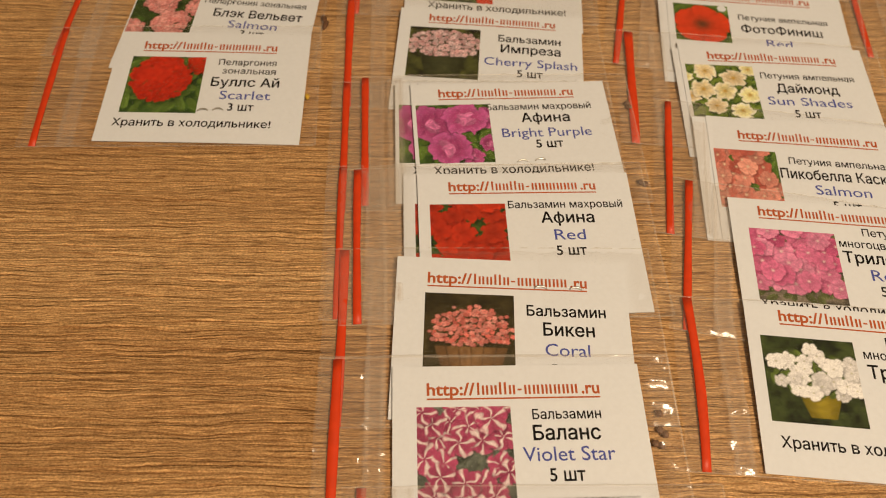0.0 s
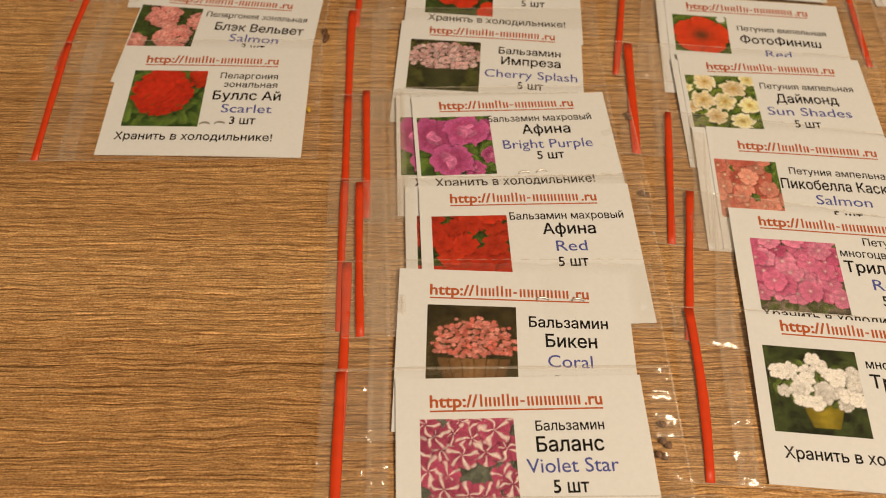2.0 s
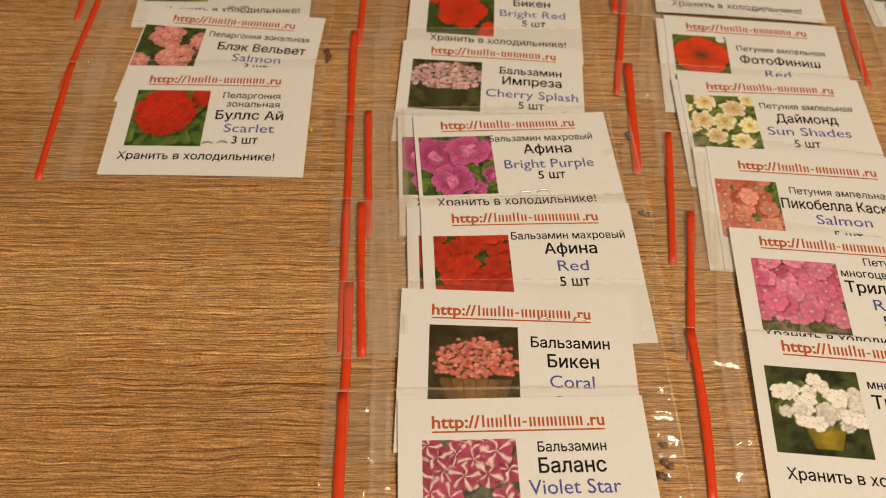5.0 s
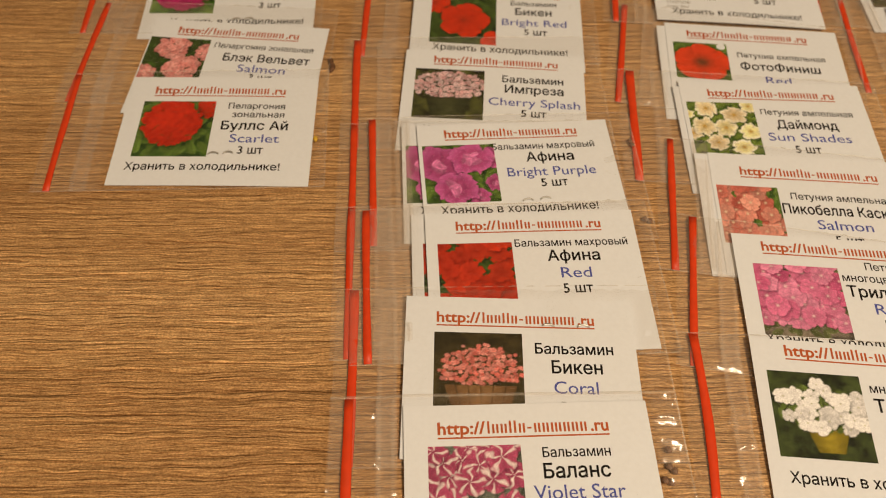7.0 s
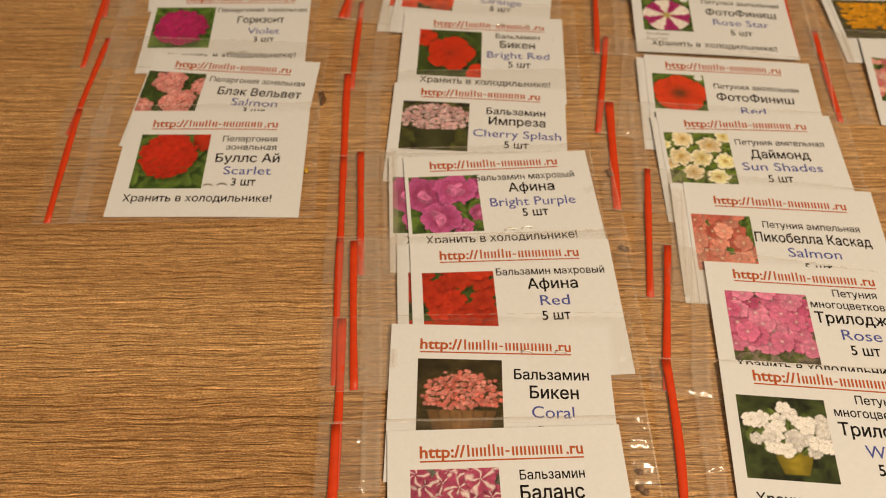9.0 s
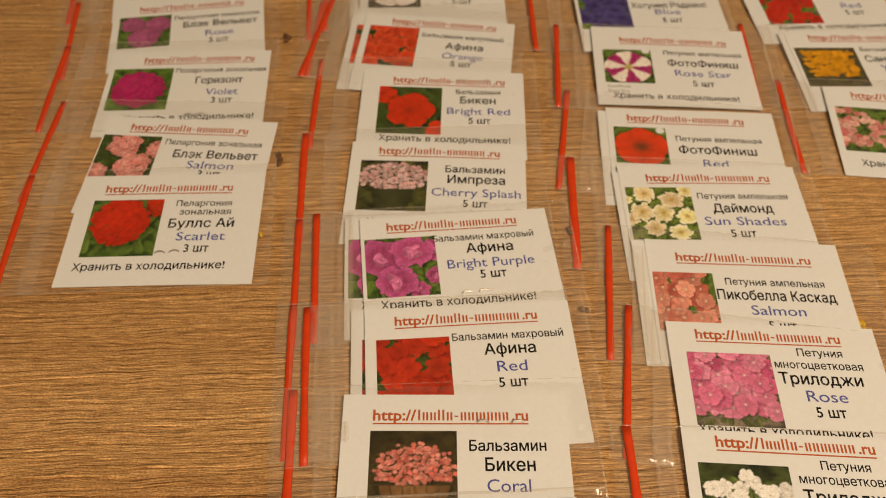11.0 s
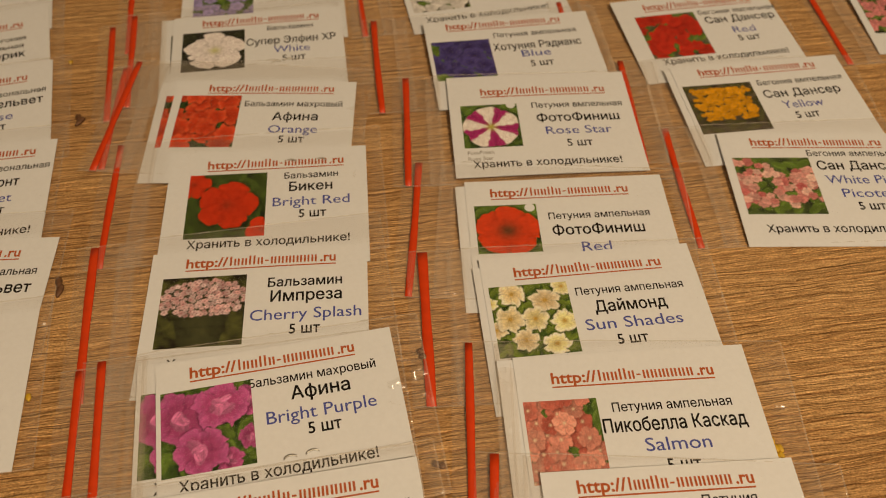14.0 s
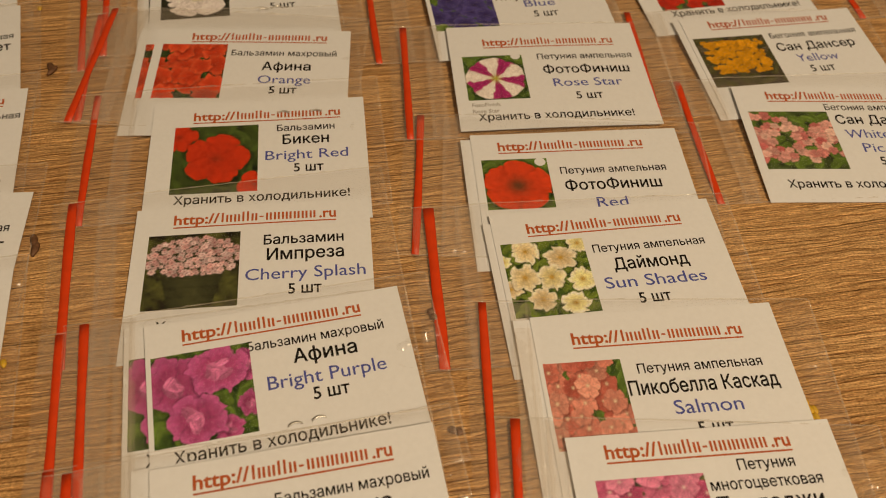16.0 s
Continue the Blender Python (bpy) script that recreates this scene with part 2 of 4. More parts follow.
# ---------------------------------------------------------------- the room and the table
def room():
    def slab(name, x0, x1, y0, y1, z0, z1, mat):
        tagged(link_mesh(name, box(bmesh.new(), x0, x1, y0, y1, z0, z1), mat), kind="structure")

    slab("floor", -2.0, 2.2, -2.0, 2.2, -0.85, -0.75, FLOOR)
    slab("ceiling", -2.0, 2.2, -2.0, 2.2, 1.75, 1.85, CEIL)
    slab("wall_north", -2.1, 2.3, 2.2, 2.3, -0.75, 1.75, WALL)
    slab("wall_south", -2.1, 2.3, -2.1, -2.0, -0.75, 1.75, WALL)
    slab("wall_west", -2.1, -2.0, -2.0, 2.2, -0.75, 1.75, WALL)
    slab("wall_east", 2.2, 2.3, -2.0, 2.2, -0.75, 1.75, WALL)

    table = tagged(new("table"), "oak-look laminate table with fine embossed grain", "table")
    top = box(bmesh.new(), -0.62, 0.78, -0.38, 0.50, -0.028, 0.0, 0.0015)
    part("tabletop", top, WOOD, table, "light brown oak laminate with fine dark grain, emboss light painted in")
    for x in (-0.56, 0.72):
        for y in (-0.32, 0.44):
            part("leg", box(bmesh.new(), x - 0.025, x + 0.025, y - 0.025, y + 0.025, -0.75, -0.028, 0.003), LEG, table)

    lamp = tagged(new("ceiling_lamp"), "bare bulb pendant lamp hanging above the table", "lamp")
    lamp.location = (LAMP.x, LAMP.y, 0)
    bm = bmesh.new()
    for r0, r1, z0, z1 in ((0.024, 0.018, 0.065, 0.12), (0.018, 0.006, 0.12, 0.14), (0.003, 0.003, 0.14, 1.73 - LAMP.z), (0.05, 0.045, 1.725 - LAMP.z, 1.75 - LAMP.z)):
        bmesh.ops.create_cone(bm, cap_ends=True, segments=20, radius1=r0, radius2=r1, depth=z1 - z0, matrix=Matrix.Translation((0, 0, LAMP.z + (z0 + z1) / 2)))
    part("socket_and_cord", bm, LEG, lamp, "dark bulb socket on a cord")


room()


# ---------------------------------------------------------------- printed flower photographs
N = 104
GX, GY = np.meshgrid((np.arange(N) + 0.5) / N, (np.arange(N) + 0.5) / N)


def fuzz(rng, cells):
    """Smooth random field between 0 and 1, with so many cells across the picture."""
    g = rng.random((cells + 2, cells + 2))
    x, y = GX * cells, GY * cells
    i, j = x.astype(int), y.astype(int)
    fx, fy = x - i, y - j
    fx, fy = fx * fx * (3 - 2 * fx), fy * fy * (3 - 2 * fy)
    return (g[j, i] * (1 - fx) + g[j, i + 1] * fx) * (1 - fy) + (g[j + 1, i] * (1 - fx) + g[j + 1, i + 1] * fx) * fy


def lay(img, mask, colour):
    img += mask[..., None] * (colour - img)


def backdrop(rng, dark, light, cells=9):
    f = 0.55 * fuzz(rng, cells) + 0.3 * fuzz(rng, cells * 3) + 0.15 * fuzz(rng, cells * 8)
    f = np.clip((f - 0.25) * 2, 0, 1)[..., None]
    return np.array(dark) * (1 - f) + np.array(light) * f


def leaf(img, rng, x, y, r, colour, turn=None):
    a = rng.random() * 6.28 if turn is None else turn
    u, v = (GX - x) * np.cos(a) + (GY - y) * np.sin(a), -(GX - x) * np.sin(a) + (GY - y) * np.cos(a)
    d = np.hypot(u / r, v / (0.55 * r))
    mask = np.clip((1 - d) * r * N * 0.5, 0, 1)
    shade = 0.7 + 0.5 * np.clip(v / r + 0.4, 0, 1) - 0.3 * np.exp(-(v / (0.06 * r)) ** 2)
    lay(img, mask, np.array(colour) * shade[..., None] * (0.8 + 0.4 * rng.random()))


def bloom(img, rng, x, y, r, colour, petals=5, centre=None, star=None, squash=1.0, ruffle=0.06, edge=None, deep=0.62, star_from=0.80, star_fade=0.6, cleft=0.26, wild=0.5, throat=0.17):
    """One flower: petals round a centre, shaded towards the throat, with a paler star where it has one."""
    dx, dy = GX - x, (GY - y) / squash
    rho, th = np.hypot(dx, dy), np.arctan2(dy, dx) + rng.random() * 6.28 + wild * (fuzz(rng, 14) - 0.5)
    lobe = np.abs(np.cos(petals * th / 2))
    rim = r * (1 - cleft + cleft * lobe ** 0.55) * (1 + ruffle * np.sin(th * 7 + rng.random() * 6) + 0.5 * ruffle * np.sin(th * 13 + 1))
    mask = np.clip((rim - rho) * N * 0.6, 0, 1)
    q = np.clip(rho / np.maximum(rim, 1e-6), 0, 1)
    tone = deep + (1.06 - deep) * q ** 0.7
    tone = tone * (0.74 + 0.26 * np.clip(lobe * 3.5, 0, 1)) * (0.86 + 0.28 * rng.random()) * (0.9 + 0.2 * fuzz(rng, 30))
    col = np.array(colour) * tone[..., None]
    if edge is not None:
        w = np.clip((q - 0.55) * 2.5, 0, 1)[..., None]
        col = col * (1 - w) + np.array(edge) * w * tone[..., None]
    if star is not None:
        w = np.clip((lobe - star_from) * 7, 0, 1) * np.clip(1.2 - q * star_fade, 0, 1)
        col = col * (1 - w[..., None]) + np.array(star) * w[..., None]
    if centre is not None:
        w = np.exp(-(q / throat) ** 2)[..., None]
        col = col * (1 - w) + np.array(centre) * w
    drop = np.clip((rim * 1.12 - np.hypot(dx - 0.01, dy - 0.015)) * N * 0.25, 0, 1) * 0.5
    img *= 1 - (drop * (1 - mask))[..., None]
    lay(img, mask, col)


def scatter(rng, x0, x1, y0, y1, step, jitter=0.4):
    pts = []
    y, odd = y0, 0
    while y <= y1:
        x = x0 + odd * step / 2
        while x <= x1:
            pts.append((x + (rng.random() - 0.5) * 2 * jitter * step, y + (rng.random() - 0.5) * 2 * jitter * step))
            x += step
        y, odd = y + step * 0.85, 1 - odd
    rng.shuffle(pts)
    return pts


GREEN_D, GREEN_L, GREEN_B = (0.018, 0.045, 0.010), (0.07, 0.135, 0.025), (0.125, 0.21, 0.038)


def paint(kind, colour, seed, **more):
    rng = np.random.default_rng(seed)
    c = np.array(colour)
    img = backdrop(rng, more.get("dark", GREEN_D), more.get("light", GREEN_L))
    leaf_colour = more.get("leaf", GREEN_B)
    spots = lambda step: scatter(rng, 0, 1, 0, 1, step)
    other = np.array(more.get("other", colour))

    def tone(a, d):
        w = rng.random()
        return (c * (1 - w) + other * w) * (a + d * rng.random())

    looks = dict(petals=more.get("petals", 5), centre=more.get("centre"), star=more.get("star"), edge=more.get("edge"), deep=more.get("deep", 0.7), star_from=more.get("star_from", 0.8), star_fade=more.get("star_fade", 0.6), cleft=more.get("cleft", 0.26), wild=more.get("wild", 0.5), throat=more.get("throat", 0.17))
    if kind != "dome":
        for x, y in spots(more.get("leaves", 0.15)):
            leaf(img, rng, x, y, more.get("leaves", 0.15) * 0.72, leaf_colour)
    if kind == "ball":
        for bx, by, br in more["balls"]:
            img *= 1 - 0.5 * np.clip((br * 1.1 - np.hypot(GX - bx - 0.02, GY - by - 0.03)) * 12, 0, 1)[..., None]
            small = more.get("small", 0.25)
            for x, y in sorted(scatter(rng, bx - br, bx + br, by - br, by + br, br * small * 1.1), key=lambda p: -math.hypot(p[0] - bx, p[1] - by)):
                d = math.hypot(x - bx, y - by) / br
                if d < 0.90:
                    bloom(img, rng, x, y, br * small, tone(0.93, 0.14) * (1.04 - 0.22 * d * d), 5, more.get("centre"), ruffle=0.03, deep=more.get("deep", 0.86))
    elif kind == "mass":
        r = more["r"]
        places = more.get("places") or [p for p in scatter(rng, more.get("x0", 0.0), more.get("x1", 1.0), more.get("y0", 0.0), more.get("y1", 1.0), r * more.get("step", 1.5), 0.28) if rng.random() >= more.get("gap", 0.0) and all(math.hypot(p[0] - hx, p[1] - hy) > hr for hx, hy, hr in more.get("holes", ()))]
        for x, y, *own in places:
            rr = own[0] if own else r * (0.85 + 0.3 * rng.random())
            bloom(img, rng, x, y, rr, tone(0.85, 0.25), squash=0.82 + 0.25 * rng.random(), ruffle=more.get("ruffle", 0.05), **looks)
            if "double" in more:
                for k in range(6):
                    leaf(img, rng, x + (rng.random() - 0.5) * rr * 0.45, y + (rng.random() - 0.5) * rr * 0.45, rr * (0.40 - 0.045 * k), np.array(more["double"]) * (0.85 + 0.13 * k))
    elif kind == "single":
        for bx, by, br in more["blooms"]:
            bloom(img, rng, bx, by, br, c, squash=0.96, ruffle=0.015, **looks)
    elif kind == "dome":
        px, py, pw, ph, pot = more["pot"]
        inside = (np.abs(GX - px) < pw * (1 - 0.38 * np.clip((GY - py) / ph, 0, 1))) & (GY > py) & (GY < py + ph)
        lean = (GX - px) / (pw * (1 - 0.38 * np.clip((GY - py) / ph, 0, 1)))
        ribs = 1 - more.get("ribs", 0.0) * np.exp(-((np.sin(lean * 9.0)) / 0.16) ** 2)
        hoops = 1 - more.get("hoops", 0.0) * np.exp(-(np.sin(GY * 26.0) / 0.2) ** 2)
        lay(img, inside * 1.0, np.array(pot) * (ribs * hoops * (1.15 - 0.55 * np.abs(lean)) * (0.85 + 0.3 * fuzz(rng, 20)))[..., None])
        cx, cy, ax, ay = more["dome"]
        low = more.get("low", ay)
        reach = lambda x, y: math.hypot((x - cx) / ax, (y - cy) / (ay if y < cy else low))
        for x, y in scatter(rng, cx - ax, cx + ax, cy - ay, cy + low, 0.08):
            if reach(x, y) < 0.95:
                leaf(img, rng, x, y, 0.06, leaf_colour)
        for x, y in scatter(rng, cx - ax, cx + ax, cy - ay, cy + low, more["r"] * 1.35):
            if reach(x, y) < 0.93 + 0.2 * rng.random():
                bloom(img, rng, x, y, more["r"] * (0.8 + 0.4 * rng.random()), tone(0.72, 0.42), squash=0.9, ruffle=0.04, **looks)
    img *= (0.74 + 0.26 * fuzz(rng, 26) + 0.14 * fuzz(rng, 50) + 0.16 * rng.random((N, N)))[..., None]
    return np.clip(img, 0.004, 0.9)


# ---------------------------------------------------------------- seed packets
CW, CH = 58 * MM, 44.5 * MM
BAG_W, BAG_H = 83 * MM, 47.5 * MM
GLYPHS, SHAPES = {}, {}



def contours(text):
    """The closed outlines of a line of text at font size 1."""
    curve = bpy.data.curves.new("line", "FONT")
    curve.body, curve.resolution_u, curve.fill_mode = text, 3, "NONE"
    ob = new("line", curve)
    bpy.context.view_layer.update()
    me = bpy.data.meshes.new_from_object(ob.evaluated_get(bpy.context.evaluated_depsgraph_get()))
    near = {}
    for e in me.edges:
        p, q = e.vertices
        near.setdefault(p, []).append(q)
        near.setdefault(q, []).append(p)
    co, left, loops = [v.co.copy() for v in me.vertices], set(range(len(me.vertices))), []
    while left:
        k, loop = min(left), []
        while k is not None:
            left.remove(k)
            loop.append(co[k].xy)
            ahead = sorted(n for n in near.get(k, ()) if n in left)
            k = ahead[0] if ahead else None
        if len(loop) > 2:
            loops.append(loop)
    bpy.data.objects.remove(ob)
    bpy.data.curves.remove(curve)
    bpy.data.meshes.remove(me)
    return loops


def signed(loop):
    return sum(a.x * b.y - b.x * a.y for a, b in zip(loop, loop[1:] + loop[:1])) / 2


def fattened(loop, by):
    made = []
    for k, p in enumerate(loop):
        d0, d1 = p - loop[k - 1], loop[(k + 1) % len(loop)] - p
        n0 = Vector((d0.y, -d0.x)).normalized() if d0.length else Vector((0, 0))
        n1 = Vector((d1.y, -d1.x)).normalized() if d1.length else Vector((0, 0))
        n = n0 + n1
        n = n / max(0.8, n.length_squared / 2) if n.length else n
        made.append(p + n * by)
    return made


def filled(loops):
    """Cuts outlines, which may overlap or cross themselves, into level strips that hold what they wind round."""
    edges = []
    for l in loops:
        for a, b in zip(l, l[1:] + l[:1]):
            if abs(a.y - b.y) > 1e-6:
                edges.append((a.x, a.y, b.x, b.y, 1) if a.y < b.y else (b.x, b.y, a.x, a.y, -1))
    levels = sorted({round(e[k], 3) for e in edges for k in (1, 3)})
    fine = []
    for a, b in zip(levels, levels[1:]):
        cut = max(1, math.ceil((b - a) / 0.09))
        fine += [a + (b - a) * k / cut for k in range(cut)]
    fine.append(levels[-1])
    across = lambda e, y: e[0] + (e[2] - e[0]) * min(1, max(0, (y - e[1]) / (e[3] - e[1])))
    quads = []
    for a, b in zip(fine, fine[1:]):
        mid = (a + b) / 2
        crossing = sorted((across(e, mid), e) for e in edges if e[1] < mid < e[3])
        turns, start = 0, None
        for _, e in crossing:
            if turns == 0:
                start = e
            turns += e[4]
            if turns == 0:
                quads.append(((across(start, a), a), (across(e, a), a), (across(e, b), b), (across(start, b), b)))
    return quads


def glyphs(text, fat):
    """Points and faces of a line of text at font size 1, its left end at 0 and its baseline at 0."""
    key = (text, fat)
    if key not in GLYPHS:
        loops = sorted(contours(text), key=lambda l: min(p.x for p in l))
        groups = []
        for l in loops:
            lo, hi = min(p.x for p in l), max(p.x for p in l)
            if groups and lo < groups[-1][1] - 0.004:
                groups[-1][0].append(l)
                groups[-1][1] = max(groups[-1][1], hi)
            else:
                groups.append([[l], hi, lo])
        points, faces = [], []
        for some, _, lo in groups:
            shape = tuple(tuple((round(p.x - lo, 3), round(p.y, 3)) for p in l) for l in some)
            if (shape, fat) not in SHAPES:
                some = [[Vector(p) for p in l] for l in shape]
                sense = 1 if max((signed(l) for l in some), key=abs) > 0 else -1
                SHAPES[shape, fat] = filled([fattened(l, fat * sense) for l in some])
            for quad in SHAPES[shape, fat]:
                faces.append(tuple(range(len(points), len(points) + 4)))
                points += [(x + lo, y, 0.0) for x, y in quad]
        co = np.array(points)
        co[:, 0] -= co[:, 0].min()
        GLYPHS[key] = (co, faces)
    return GLYPHS[key]


def build_mesh(name, verts, faces, mat, parent, label=""):
    me = bpy.data.meshes.new(name)
    me.from_pydata([tuple(v) for v in verts], [], faces)
    me.materials.append(mat)
    ob = new(name, me)
    ob.parent = parent
    if label:
        tagged(ob, label)
    return ob


def write(name, card, bend, text, u, v, size, mat, fat=0.013, centred=True, width=None, squeeze=0.94):
    """A printed line on the card: u across and v down from its top edge in mm, to the baseline; size: the font's height in mm."""
    co, faces = glyphs(text, fat)
    co = co * size * MM
    co[:, 0] *= squeeze if width is None else width * MM / co[:, 0].max()
    x = co[:, 0] + u * MM - (co[:, 0].max() / 2 if centred else 0)
    y = CH - v * MM + co[:, 1]
    verts = [(a, b, bend(a, b) + 0.02 * MM + c) for a, b, c in zip(x, y, co[:, 2])]
    return build_mesh(name, verts, faces, mat, card)


def bars(name, card, bend, boxes, mat):
    """Plain printed bars: rectangles (u0, u1, v0, v1) in mm from the card's top left corner."""
    verts, faces = [], []
    for u0, u1, v0, v1 in boxes:
        steps = max(2, int((u1 - u0) / 4) + 1)
        for k in range(steps):
            a = (u0 + (u1 - u0) * k / (steps - 1)) * MM
            for v in (v1, v0):
                b = CH - v * MM
                verts.append((a, b, bend(a, b) + 0.02 * MM))
            if k:
                n = len(verts)
                faces.append((n - 4, n - 2, n - 1, n - 3))
    return build_mesh(name, verts, faces, mat, card)


def photo(card, bend, rect, img):
    u0, u1, v0, v1 = (c * MM for c in rect)
    x = u0 + (u1 - u0) * GX.ravel()
    y = CH - (v0 + (v1 - v0) * GY.ravel())
    verts = [(a, b, bend(a, b) + 0.02 * MM) for a, b in zip(x, y)]
    k = np.arange(N * N).reshape(N, N)
    quads = np.stack([k[1:, :-1], k[1:, 1:], k[:-1, 1:], k[:-1, :-1]], -1).reshape(-1, 4).tolist()
    ob = build_mesh("photo", verts, quads, PHOTO, card, "printed flower photograph")
    layer = ob.data.color_attributes.new("ink", "FLOAT_COLOR", "POINT")
    rgba = np.ones((N * N, 4), dtype=np.float32)
    rgba[:, :3] = img.reshape(-1, 3)
    layer.data.foreach_set("color", rgba.ravel())
    return ob


def staple(parent, bend, u, v, turn, width=8.0):
    """A thin steel staple, its legs folded into two shallow arcs."""
    for side in (-1, 1):
        bm = bmesh.new()
        rings = []
        for k in range(9):
            a = math.pi * (0.15 + 0.7 * k / 8)
            p = Vector((u * MM, CH - v * MM, 0)) + Matrix.Rotation(radians(turn), 3, "Z") @ Vector((side * width * 0.27 * MM + math.cos(a) * 1.7 * MM, math.sin(a) * 0.9 * MM, 0))
            p.z = bend(p.x, p.y) + (0.15 + 0.5 * math.sin(a)) * MM
            rings.append([bm.verts.new(p + Vector((0, 0.28 * MM * math.cos(w), 0.22 * MM * math.sin(w)))) for w in np.arange(6) * math.pi / 3])
        for r, s in zip(rings, rings[1:]):
            for i in range(6):
                bm.faces.new((r[i], r[(i + 1) % 6], s[(i + 1) % 6], s[i]))
        bm.faces.new(rings[0][::-1])
        bm.faces.new(rings[-1])
        part("staple", bm, STEEL, parent, "bent steel staple leg", True)


STYLES = {"k": (3.35, INK_BLACK, "species_text"), "K": (4.1, INK_BLACK, "species_text"), "n": (4.9, INK_BLACK, "variety_text"), "c": (4.8, INK_BLUE, "colour_text"), "q": (4.2, INK_BLACK, "count_text")}
WIDTHS = {("k", "Бальзамин"): 15.8, ("K", "Бальзамин"): 19.6, ("n", "Баланс"): 15.4, ("n", "Бикен"): 12.6, ("n", "Импреза"): 18.7, ("n", "Афина"): 14.3,
          ("c", "Violet Star"): 20.7, ("c", "Coral"): 10.8, ("c", "Red"): 8.2, ("c", "Bright Purple"): 26.1, ("c", "Cherry Splash"): 28.7, ("c", "Bright Red"): 22.1,
          ("c", "Orange"): 15.2, ("c", "White"): 12.2, ("q", "5 шт"): 7.9, ("q", "3 шт"): 7.5, ("n", "Супер Элфин ХР"): 30.5, ("k", "Петуния"): 12.4,
          ("k", "многоцветковая"): 24.0, ("n", "Трилоджи"): 22.5, ("c", "Rose"): 10.8, ("k", "Петуния ампельная"): 29.0, ("n", "Пикобелла Каскад"): 34.4,
          ("c", "Salmon"): 15.5, ("n", "Даймонд"): 19.2, ("c", "Sun Shades"): 25.5, ("n", "ФотоФиниш"): 26.1, ("c", "Rose Star"): 20.6, ("n", "Хотуния Рэдианс"): 30.5,
          ("c", "Blue"): 10.0, ("k", "Бегония ампельная"): 29.0, ("n", "Сан Дансер"): 26.0, ("c", "Yellow"): 13.6, ("c", "Picotee"): 16.3, ("c", "White Pink"): 23.0,
          ("k", "Пеларгония зональная"): 32.6, ("n", "Блэк Вельвет"): 28.3, ("n", "Горизонт"): 17.0, ("c", "Violet"): 11.4, ("n", "Маверик"): 18.9, ("n", "Буллс Ай"): 20.1,
          ("c", "Scarlet"): 14.8, ("k", "Пеларгония"): 17.3, ("k", "зональная"): 15.9, ("k", "Бальзамин махровый"): 31.0}


